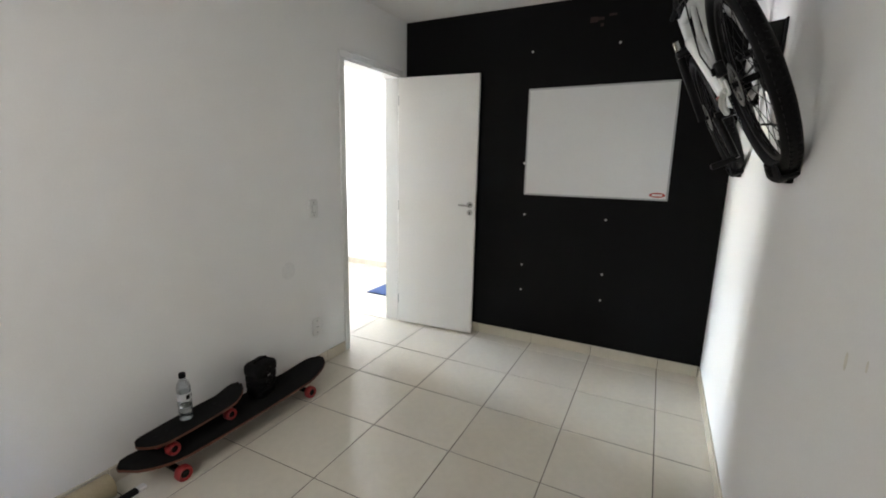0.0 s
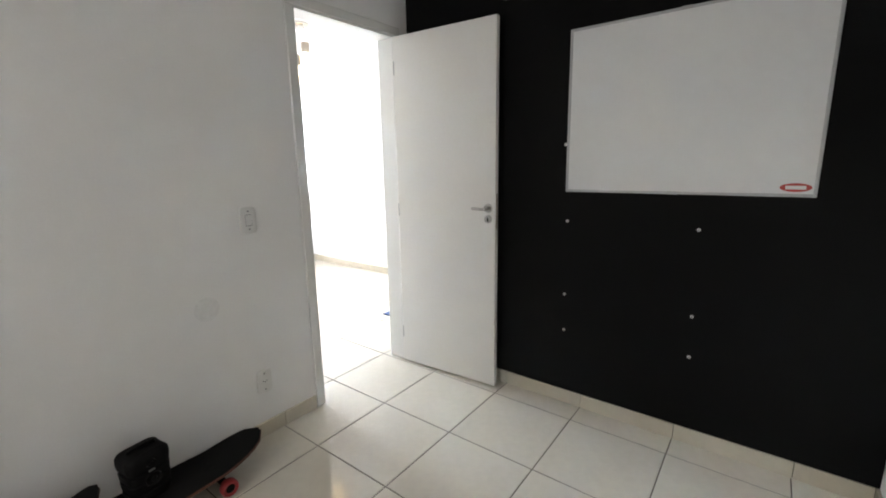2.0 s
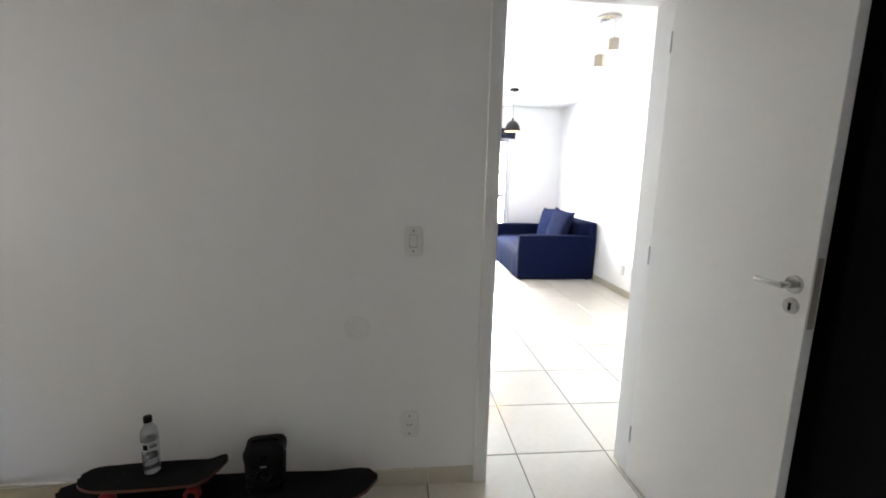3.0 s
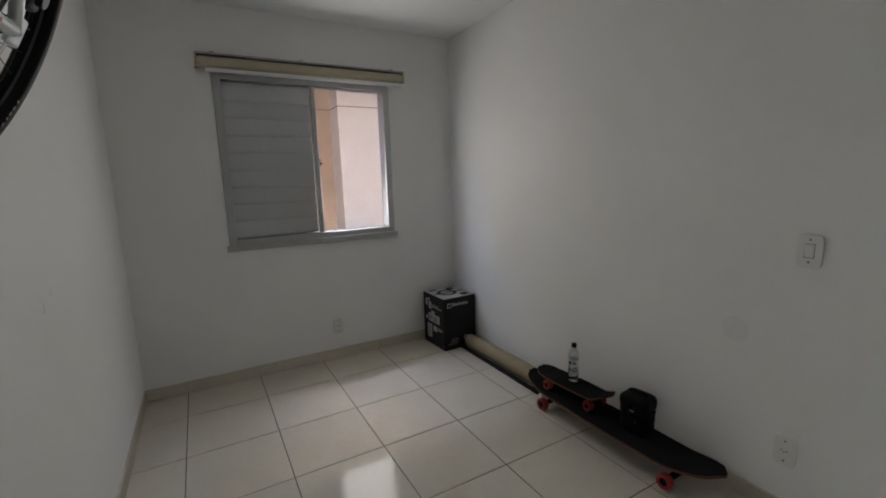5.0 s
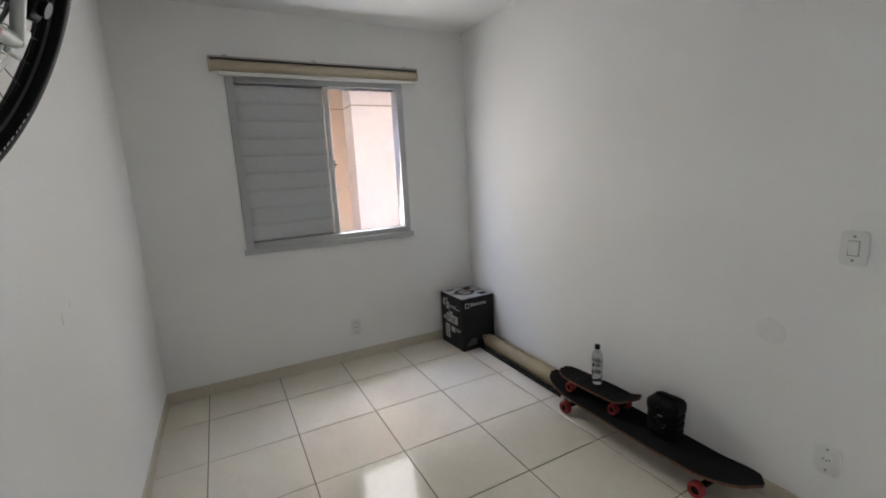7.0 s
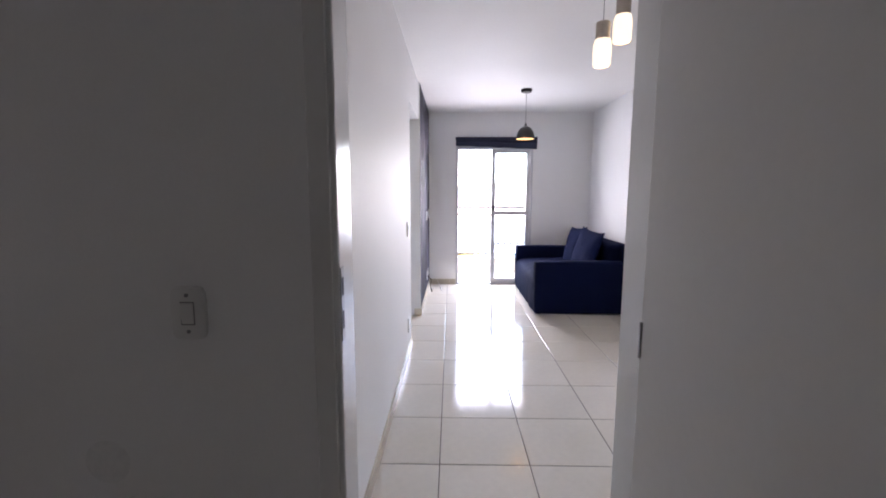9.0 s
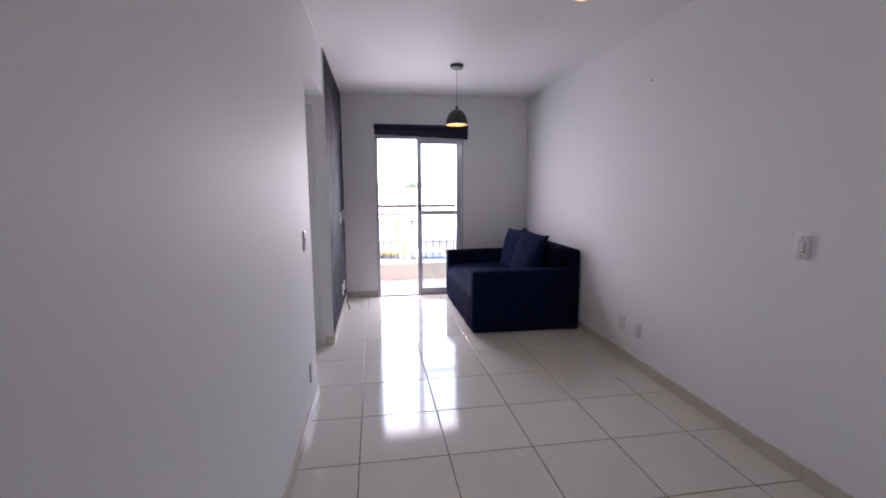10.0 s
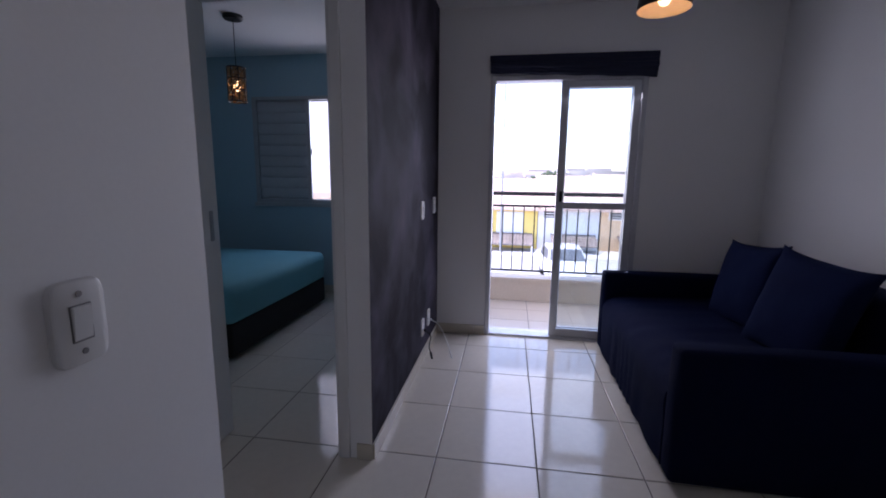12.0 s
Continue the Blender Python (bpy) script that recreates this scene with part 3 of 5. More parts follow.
def wheel(t, cx, rear):
    c = Matrix.Translation((cx, 0, 0))
    bm = bmesh.new()
    ring(bm, 0.308, 0.027, c, 72, 12)
    for k in range(90):
        a = 2 * math.pi * k / 90
        for s in (-1, 1):
            m = c @ Matrix.Rotation(-a, 4, "Y") @ Matrix.Translation((0.3312, s * 0.009, 0))
            bmesh.ops.create_cube(bm, size=1, matrix=m @ Matrix.Diagonal((0.006, 0.010, 0.012, 1)))
    w = part("wheel", bm, RUBBER, t, "black knobbly mountain bike tyre", True)
    bm = bmesh.new()
    ring(bm, 0.276, 0.011, c, 72, 8, 1.0)
    part("rim", bm, RIMS, w, "", True)
    bm = bmesh.new()
    rod(bm, (cx, -0.05, 0), (cx, 0.05, 0), 0.012, seg=14)
    for y in (-0.03, 0.03):
        rod(bm, (cx, y - 0.003, 0), (cx, y + 0.003, 0), 0.026, seg=20)
    part("hub", bm, DARK, w, "", True)
    bm = bmesh.new()
    for k in range(32):
        a = 2 * math.pi * k / 32
        off = (0.42 if k % 4 < 2 else -0.42)
        y = 0.03 if k % 2 else -0.03
        p = Vector((cx + 0.024 * math.cos(a + off * 3), y, 0.024 * math.sin(a + off * 3)))
        q = Vector((cx + 0.268 * math.cos(a), 0, 0.268 * math.sin(a)))
        rod(bm, p, q, 0.0013, seg=4, caps=False)
    part("spokes", bm, DARK, w, "thin black wire spokes")
    # maker's lettering on the side wall, as plain strokes
    for start in (200, 335):
        bm = bmesh.new()
        for k in range(9):
            a = radians(start + 3.1 * k)
            rows = [bm.verts.new((cx + r * math.cos(a + da), 0.0245, r * math.sin(a + da))) for r, da in ((0.291, 0), (0.302, 0), (0.302, 0.034 if k % 3 else 0.02), (0.291, 0.034 if k % 3 else 0.02))]
            bm.faces.new(rows)
        part("tyre_print", bm, TYRE_PRINT, w, "faded pale lettering strokes")
    bm = bmesh.new()
    ring(bm, 0.066, 0.010, Matrix.Translation((cx, 0.039, 0)), 36, 6, 0.15)
    for k in range(5):
        a = 2 * math.pi * k / 5
        rod(bm, (cx + 0.02 * math.cos(a), 0.039, 0.02 * math.sin(a)), (cx + 0.064 * math.cos(a + 0.4), 0.039, 0.064 * math.sin(a + 0.4)), 0.004, seg=6)
    part("brake_disc", bm, DISC, w, "perforated steel brake disc")
    bm = bmesh.new()
    rod(bm, (cx + 0.262, 0, 0), (cx + 0.225, 0.0, 0.0), 0.0045, seg=8)
    bmesh.ops.rotate(bm, cent=(cx, 0, 0), matrix=Matrix.Rotation(radians(105 if rear else 60), 3, "Y"), verts=bm.verts)
    part("valve", bm, PLASTIC_B, w)
    return w


def bicycle():
    lean = 0.44
    m = Matrix(((0, -math.cos(lean), -math.sin(lean), 2.247), (1, 0, 0, -1.515), (0, -math.sin(lean), math.cos(lean), 1.715), (0, 0, 0, 1)))
    t = thing("bicycle", m, "white and black mountain bike hung on the wall by both wheels", "bicycle")
    wheel(t, 0, True)
    wheel(t, 1.06, False)
    bb, seat, head_lo, head_hi = Vector((0.44, 0, -0.05)), Vector((0.275, 0, 0.42)), Vector((0.925, 0, 0.385)), Vector((0.885, 0, 0.51))
    bm = bmesh.new()
    tube(bm, [head_lo, head_lo * 0.7 + bb * 0.3 + Vector((0, 0, 0.012)), head_lo * 0.3 + bb * 0.7, bb], 0.029, 14)
    part("down_tube", bm, FRAME_W, t, "white down tube with faded print", True)
    bm = bmesh.new()
    tube(bm, [head_hi - Vector((0.0, 0, 0.02)), head_hi * 0.5 + seat * 0.5 + Vector((0, 0, -0.012)), seat - Vector((0, 0, 0.02))], 0.022, 12)
    part("top_tube", bm, FRAME_W, t, "", True)
    bm = bmesh.new()
    rod(bm, bb, seat, 0.018, seg=14)
    part("seat_tube", bm, FRAME_W, t, "", True)
    bm = bmesh.new()
    rod(bm, head_lo - Vector((-0.005, 0, 0.012)), head_hi, 0.024, seg=16)
    part("head_tube", bm, FRAME_W, t, "", True)
    for s in (-1, 1):
        bm = bmesh.new()
        tube(bm, [bb + Vector((-0.02, s * 0.035, 0)), (0.33, s * 0.052, -0.022), (0.15, s * 0.066, -0.006), (0.02, s * 0.066, 0.0)], 0.0125, 10)
        cs = part("chain_stay", bm, FRAME_W, t, "white chain stay with red print" if s > 0 else "", True)
        if s > 0:
            for x0, x1, h in ((0.17, 0.19, 0.012), (0.10, 0.16, 0.007)):
                bm = bmesh.new()
                n = 2 if x0 > 0.165 else 6
                for k in range(n):
                    a = x0 + (x1 - x0) * k / n
                    box(bm, a, a + (x1 - x0) / n * 0.7, 0.0788, 0.0795, -0.006 - h / 2 + 0.002, -0.006 + h / 2 + 0.002)
                part("print", bm, RED_TEXT, cs)
        bm = bmesh.new()
        tube(bm, [seat + Vector((0.01, s * 0.03, -0.05)), (0.17, s * 0.058, 0.24), (0.03, s * 0.066, 0.03), (0.0, s * 0.066, 0.0)], 0.010, 10)
        part("seat_stay", bm, FRAME_W, t, "", True)
        bm = bmesh.new()
        box(bm, -0.025, 0.03, s * 0.060, s * 0.070, -0.024, 0.03, 0.006, 2)
        part("dropout", bm, FRAME_W, t)
        bm = bmesh.new()
        tube(bm, [(0.945, s * 0.065, 0.34), (0.99, s * 0.066, 0.21), (1.045, s * 0.066, 0.02), (1.06, s * 0.066, 0.0)], 0.021, 12)
        part("fork_leg", bm, DARK, t, "black suspension fork leg", True)
        bm = bmesh.new()
        rod(bm, (0.915, s * 0.065, 0.42), (0.955, s * 0.065, 0.31), 0.0155, seg=12)
        part("fork_stanchion", bm, CHROME, t, "bright fork stanchion", True)
        # crank arm and pedal
        d = Vector((-0.032, 0, -0.190)) * s
        bm = bmesh.new()
        tube(bm, [bb + Vector((0, s * 0.072, 0)), bb + Vector((0, s * 0.066, 0)) + d * 0.5, bb + Vector((0, s * 0.062, 0)) + d], 0.015, 10)
        part("crank_arm", bm, DARK, t, "", True)
        p = bb + Vector((0, s * 0.112, 0)) + d
        bm = bmesh.new()
        box(bm, p.x - 0.040, p.x + 0.040, p.y - 0.045, p.y + 0.045, p.z - 0.012, p.z + 0.012, 0.006, 2)
        rod(bm, (p.x, bb.y + s * 0.062, p.z), p, 0.006, seg=8)
        pd = part("pedal", bm, PLASTIC_B, t)
        bm = bmesh.new()
        box(bm, p.x + 0.0402, p.x + 0.0425, p.y - 0.026, p.y + 0.026, p.z - 0.006, p.z + 0.006, 0.001, 1)
        part("reflector", bm, ORANGE, pd, "orange pedal reflector")
    bm = bmesh.new()
    box(bm, 0.91, 0.985, -0.082, 0.082, 0.335, 0.375, 0.014, 3)
    tube(bm, [(0.985, -0.06, 0.30), (1.0, -0.04, 0.375), (1.005, 0, 0.39), (1.0, 0.04, 0.375), (0.985, 0.06, 0.30)], 0.013, 8)
    part("fork_crown", bm, DARK, t, "", True)
    bm = bmesh.new()
    for k in range(8):
        y = -0.032 - 0.0042 * k
        r = 0.062 - 0.0048 * k
        n = 14 + 2 * (8 - k)
        rod(bm, (0, y, 0), (0, y - 0.0018, 0), r - 0.004, seg=n)
        for j in range(n):
            a = 2 * math.pi * j / n
            mm = Matrix.Rotation(-a, 4, "Y") @ Matrix.Translation((r - 0.003, y - 0.0009, 0)) @ Matrix.Diagonal((0.008, 0.0018, 0.005, 1))
            bmesh.ops.create_cube(bm, size=1, matrix=mm)
    part("cassette", bm, CHAIN, t, "dark stepped sprocket cassette")
    bm = bmesh.new()
    for y, r in ((-0.042, 0.09), (-0.036, 0.07)):
        ring(bm, r - 0.008, 0.010, Matrix.Translation((bb.x, y, bb.z)), 44, 6, 0.15)
    for k in range(4):
        a = 2 * math.pi * k / 4
        rod(bm, bb + Vector((0, -0.045, 0)), bb + Vector((0.075 * math.cos(a), -0.042, 0.075 * math.sin(a))), 0.008, seg=6)
    rod(bm, bb + Vector((0, -0.075, 0)), bb + Vector((0, 0.075, 0)), 0.019, seg=16)
    part("chainring", bm, DARK, t, "black double chainring")
    bm = bmesh.new()
    tube(bm, [(0.0, -0.052, -0.005), (0.02, -0.07, -0.03), (0.03, -0.072, -0.07), (0.02, -0.06, -0.085)], 0.012, 8)
    box(bm, 0.012, 0.035, -0.058, -0.050, -0.185, -0.07, 0.004, 1)
    rod(bm, (0.024, -0.05, -0.085), (0.024, -0.062, -0.085), 0.018, seg=12)
    rod(bm, (0.024, -0.05, -0.175), (0.024, -0.062, -0.175), 0.018, seg=12)
    part("rear_derailleur", bm, DARK, t, "black rear derailleur cage", True)
    bm = bmesh.new()
    pts = [(bb.x, -0.04, bb.z - 0.09), (0.22, -0.045, -0.16), (0.035, -0.055, -0.192), (0.01, -0.055, -0.165), (0.04, -0.055, -0.10), (0.03, -0.05, -0.045)]
    for a, b in list(zip(pts, pts[1:])) + [((0.0, -0.045, 0.05), (bb.x, -0.04, bb.z + 0.088))]:
        a, b = Vector(a), Vector(b)
        n = max(2, int((b - a).length / 0.0127))
        for k in range(n):
            p = a.lerp(b, (k + 0.5) / n)
            mm = Matrix.Translation(p) @ (b - a).to_track_quat("X", "Z").to_matrix().to_4x4() @ Matrix.Diagonal((0.0115, 0.0035 if k % 2 else 0.006, 0.007, 1))
            bmesh.ops.create_cube(bm, size=1, matrix=mm)
    tagged(part("chain", bm, CHAIN, t, "oily roller chain"), kind="stuff")
    bm = bmesh.new()
    box(bm, -0.015, 0.03, 0.046, 0.078, 0.045, 0.095, 0.008, 2)
    rod(bm, (0.008, 0.078, 0.07), (0.008, 0.088, 0.07), 0.014, seg=14)
    part("brake_caliper", bm, DARK, t, "black disc brake caliper", True)
    bm = bmesh.new()
    tube(bm, [(0.02, 0.085, 0.08), (0.12, 0.085, 0.16), (0.24, 0.06, 0.33), (0.4, 0.03, 0.45), (0.75, 0.03, 0.52), (0.84, 0.02, 0.585)], 0.003, 6)
    part("brake_cable", bm, RUBBER, t)
    bm = bmesh.new()
    rod(bm, seat, (0.225, 0, 0.575), 0.0145, seg=12)
    part("seat_post", bm, DARK, t)
    bm = bmesh.new()
    v = box(bm, 0.07, 0.35, -0.07, 0.07, 0.575, 0.625, 0.02, 3)
    for q in bm.verts:
        f = max(0.0, min(1.0, (q.co.x - 0.07) / 0.28))
        q.co.y *= 1.0 - 0.72 * f ** 0.7
        q.co.z -= 0.015 * (1 - f) * 0 + 0.01 * f
    part("saddle", bm, RUBBER, t, "black narrow saddle", True)
    bm = bmesh.new()
    rod(bm, head_hi, head_hi + Vector((-0.012, 0, 0.05)), 0.016, seg=12)
    rod(bm, head_hi + Vector((-0.008, 0, 0.04)), (0.95, 0, 0.60), 0.015, seg=12)
    part("stem", bm, DARK, t)
    bm = bmesh.new()
    tube(bm, [(0.67, 0.01, 0.615), (0.80, 0.0, 0.605), (0.95, 0, 0.60), (1.08, 0.0, 0.605), (1.23, 0.01, 0.615)], 0.013, 10)
    part("handlebar", bm, DARK, t, "", True)
    bm = bmesh.new()
    rod(bm, (0.66, 0.01, 0.616), (0.77, 0.003, 0.608), 0.016, seg=12)
    part("grip", bm, RUBBER, t)
    return t


bicycle()


def wheel_rack(y):
    """Black plastic tray on the wall in which a wheel stands."""
    t = thing("wheel_rack", pose(XB, y, 1.385), "black plastic wall tray that carries a bicycle wheel", "bicycle rack", "bicycle wall rack")
    bm = bmesh.new()
    v = box(bm, -0.070, -0.002, -0.012, 0.034, 0.018, 0.045, 0.006, 2)
    for q in bm.verts:
        if q.co.z < 0.03:
            q.co.y *= 0.72
            q.co.x *= 0.85
    part("foot", bm, PLASTIC_B, t)
    lean = 0.44
    c = Vector((2.247 - XB, 0, 1.715 - 1.385))
    up, side = Vector((-math.sin(lean), 0, math.cos(lean))), Vector((-math.cos(lean), 0, -math.sin(lean)))
    prof = [(0.296, 0.036), (0.345, 0.038), (0.352, 0.030), (0.352, -0.030), (0.345, -0.038), (0.296, -0.036), (0.296, -0.0305), (0.340, -0.031), (0.340, 0.031), (0.296, 0.0305)]
    bm = bmesh.new()
    rows = []
    for k in range(13):
        a = radians(-17 + 34 * k / 12)
        rows.append([bm.verts.new(c + r * (-math.cos(a) * up + math.sin(a) * Vector((0, 1, 0))) + w * side) for r, w in prof])
    n = len(prof)
    for a, b in zip(rows, rows[1:]):
        for j in range(n):
            bm.faces.new((a[j], a[(j + 1) % n], b[(j + 1) % n], b[j]))
    bm.faces.new(rows[0]), bm.faces.new(rows[-1])
    part("tray", bm, PLASTIC_B, t, "curved black wheel tray")
    bm = bmesh.new()
    box(bm, -0.022, 0.0, -0.045, 0.045, 0.0, 0.12, 0.004, 2)
    part("wall_flange", bm, PLASTIC_B, t)
    return t


wheel_rack(-1.515)
wheel_rack(-0.455)


def pedal_hook():
    """Black bracket on the wall that catches the pedal on the wall's side."""
    t = thing("pedal_hook", pose(XB, -1.05, 1.93), "black plastic wall bracket behind the bicycle's pedal", "bicycle rack", "bicycle wall rack")
    bm = bmesh.new()
    outline = [(-0.002, 0.085), (-0.012, 0.078), (-0.100, 0.066), (-0.104, -0.02), (-0.070, -0.055), (-0.050, -0.085), (-0.002, -0.085)]
    rows = [[bm.verts.new((x, y, z)) for x, z in outline] for y in (-0.006, 0.006)]
    n = len(outline)
    for j in range(n):
        bm.faces.new((rows[0][j], rows[0][(j + 1) % n], rows[1][(j + 1) % n], rows[1][j]))
    bm.faces.new(rows[0]), bm.faces.new(rows[1])
    part("bracket_plate", bm, PLASTIC_B, t, "upright black plate with a pointed corner")
    bm = bmesh.new()
    box(bm, -0.010, -0.001, -0.03, 0.03, -0.09, 0.08, 0.003, 1)
    part("wall_flange", bm, PLASTIC_B, t)
    bm = bmesh.new()
    tube(bm, [(-0.055, -0.012, 0.0), (-0.02, -0.018, -0.01), (-0.008, -0.02, -0.06), (-0.010, -0.02, -0.12), (-0.03, -0.016, -0.155)], 0.0035, 6)
    part("strap", bm, RUBBER, t, "thin black cord loop", True)
    return t


pedal_hook()


# ---------- small bedroom: things along the wall ----------
GRIP = material("black_grip_tape", (0.010, 0.010, 0.010), 0.95, spec=0.15, grain=0.35, grain_scale=400, stain=0.25, stain_scale=9, bump=0.25, bump_scale=500)
PLY = material("reddish_maple_ply", (0.115, 0.042, 0.024), 0.5, grain=0.2, grain_scale=60, stain=0.2)
WHEEL_R = material("red_urethane", (0.32, 0.028, 0.028), 0.4, grain=0.08, stain=0.12)


def skateboard(m, length, width, wheel_r, truck, deck_z, tail, nose, label, name):
    """Local y along the board, z up from where the wheels stand."""
    t = thing(name, m, label, "skateboard")
    n, k = 33, 9
    thick = 0.011
    top, low = [], []
    for i in range(n):
        u = -1 + 2 * i / (n - 1)
        y = u * length / 2
        w = width / 2 * max(0.0, 1 - abs(u) ** 8) ** 0.5 * (0.86 + 0.14 * math.cos(u * 1.6))
        z = deck_z + tail * max(0.0, u - 0.62) ** 1.4 * 4.2 + nose * max(0.0, -u - 0.62) ** 1.4 * 4.2
        rt, rl = [], []
        for j in range(k):
            v = -1 + 2 * j / (k - 1)
            cup = 0.007 * abs(v) ** 2
            rt.append((v * max(w, 0.012), y, z + cup))
            rl.append((v * max(w, 0.012), y, z + cup - thick))
        top.append(rt), low.append(rl)

    def sheet(bm, upper, lower):
        a = [[bm.verts.new(p) for p in r] for r in upper]
        b = [[bm.verts.new(p) for p in r] for r in lower]
        for i in range(n - 1):
            for j in range(k - 1):
                bm.faces.new((a[i][j], a[i][j + 1], a[i + 1][j + 1], a[i + 1][j]))
                bm.faces.new((b[i][j], b[i + 1][j], b[i + 1][j + 1], b[i][j + 1]))
            bm.faces.new((a[i][0], a[i + 1][0], b[i + 1][0], b[i][0]))
            bm.faces.new((a[i][-1], b[i][-1], b[i + 1][-1], a[i + 1][-1]))
        for r, s in ((a[0], b[0]), (a[-1], b[-1])):
            for j in range(k - 1):
                bm.faces.new((r[j], r[j + 1], s[j + 1], s[j]))

    bm = bmesh.new()
    sheet(bm, top, low)
    deck = part("deck", bm, PLY, t, "worn maple deck edge", True)
    bm = bmesh.new()
    sheet(bm, [[(x * 0.985, y * 0.995, z + 0.0016) for x, y, z in r] for r in top], [[(x * 0.985, y * 0.995, z + 0.0004) for x, y, z in r] for r in top])
    part("grip_tape", bm, GRIP, deck, "scuffed black grip tape", True)
    for s in (-1, 1):
        y = s * truck
        bm = bmesh.new()
        box(bm, -0.026, 0.026, y - 0.04, y + 0.04, deck_z - thick - 0.008, deck_z - thick + 0.001, 0.002, 1)
        v = box(bm, -0.055, 0.055, y - 0.014, y + 0.014, wheel_r - 0.009, wheel_r + 0.012, 0.006, 2)
        rod(bm, (0, y, wheel_r), (0, y - s * 0.01, deck_z - thick - 0.004), 0.014, 0.02, 10)
        rod(bm, (-width * 0.44, y, wheel_r), (width * 0.44, y, wheel_r), 0.004, seg=8)
        tr = part("truck", bm, DARK, t, "black metal truck", True)
        for q in (-1, 1):
            x = q * (width * 0.5 - 0.028)
            bm = bmesh.new()
            w2 = 0.020
            turned(bm, [(0.011, -w2 * 0.7), (wheel_r * 0.55, -w2 * 0.72), (wheel_r * 0.85, -w2), (wheel_r, -w2 * 0.6), (wheel_r, w2 * 0.6), (wheel_r * 0.85, w2),
                        (wheel_r * 0.55, w2 * 0.72), (0.011, w2 * 0.7), (0.011, -w2 * 0.7)], Matrix.Translation((x, y, wheel_r)) @ Matrix.Rotation(radians(90), 4, "Y"), 28)
            part("wheel", bm, WHEEL_R, tr, "red urethane wheel", True)
            for face in (-1, 1):
                bm = bmesh.new()
                turned(bm, [(0, 0.0015), (wheel_r * 0.30, 0.0015), (wheel_r * 0.42, 0.003), (wheel_r * 0.52, 0.0)], Matrix.Translation((x + face * w2 * 0.72, y, wheel_r)) @ Matrix.Rotation(radians(90 * face), 4, "Y"), 20)
                part("bearing", bm, DARK, tr, "dark wheel core", True)
    for s in (-1, 1):
        for dx in (-0.02, 0.02):
            for dy in (-0.027, 0.027):
                bm = bmesh.new()
                rod(bm, (dx, s * truck + dy, deck_z + 0.001), (dx, s * truck + dy, deck_z + 0.0035), 0.004, seg=8)
                part("bolt", bm, DARK, deck)
    return t


skateboard(pose(0.165, -1.895, 0, 0, 0, 0.4), 1.20, 0.235, 0.036, 0.395, 0.112, 0.042, 0.042, "long black skateboard with red wheels standing on the floor", "longboard")
skateboard(pose(0.150, -2.150, 0.1185, 0, 0, 3.0), 0.53, 0.16, 0.029, 0.150, 0.078, 0.045, 0.012, "small black cruiser skateboard with red wheels standing on the longboard", "cruiser_skateboard")


def portable_speaker():
    t = thing("portable_speaker", pose(0.125, -1.742, 0.1155, 0, 0, 8) @ Matrix.Diagonal((0.95, 0.95, 0.90, 1)), "black rugged portable loudspeaker standing on the longboard", "loudspeaker")
    bm = bmesh.new()
    prof = [(0.0, 0.80), (0.008, 0.90), (0.030, 0.96), (0.046, 0.97), (0.050, 0.87), (0.058, 0.87), (0.062, 0.98), (0.090, 1.0), (0.094, 0.89), (0.102, 0.89), (0.106, 1.0), (0.134, 1.02), (0.138, 0.90), (0.147, 0.90),
            (0.151, 1.03), (0.176, 1.07), (0.200, 1.05), (0.213, 0.95), (0.221, 0.78)]
    rows = []
    n = 40
    for z, f0 in prof:
        r = []
        for k in range(n):
            a = 2 * math.pi * k / n
            ca, sa = math.cos(a), math.sin(a)
            e = 0.45
            f = f0 * (1.0 - 0.05 * (math.cos(4 * a) > 0.55 and z > 0.14))
            r.append(bm.verts.new((f * 0.062 * math.copysign(abs(ca) ** e, ca), f * 0.078 * math.copysign(abs(sa) ** e, sa), z)))
        rows.append(r)
    for a, b in zip(rows, rows[1:]):
        for k in range(n):
            bm.faces.new((a[k], a[(k + 1) % n], b[(k + 1) % n], b[k]))
    bm.faces.new(rows[0]), bm.faces.new(rows[-1])
    part("housing", bm, PLASTIC_B, t, "ridged black housing", True)
    for z, r in ((0.10, 0.030), (0.174, 0.017)):
        bm = bmesh.new()
        turned(bm, [(0, 0.002), (r * 0.35, 0.006), (r * 0.5, 0.001), (r * 0.9, 0.004), (r, 0.008), (r * 1.1, 0.0)], pose(0.060, 0, z, 0, 90, 0), 28)
        part("driver", bm, DARK, t, "dark speaker cone", True)
    bm = bmesh.new()
    tube(bm, [(0, -0.05, 0.212), (0, -0.045, 0.228), (0, -0.02, 0.232), (0, 0.02, 0.232), (0, 0.045, 0.228), (0, 0.05, 0.212)], 0.008, 8)
    part("carry_handle", bm, RUBBER, t, "", True)
    bm = bmesh.new()
    box(bm, 0.0600, 0.0625, -0.012, 0.012, 0.135, 0.143)
    part("badge", bm, PLASTIC_G, t)
    return t


portable_speaker()


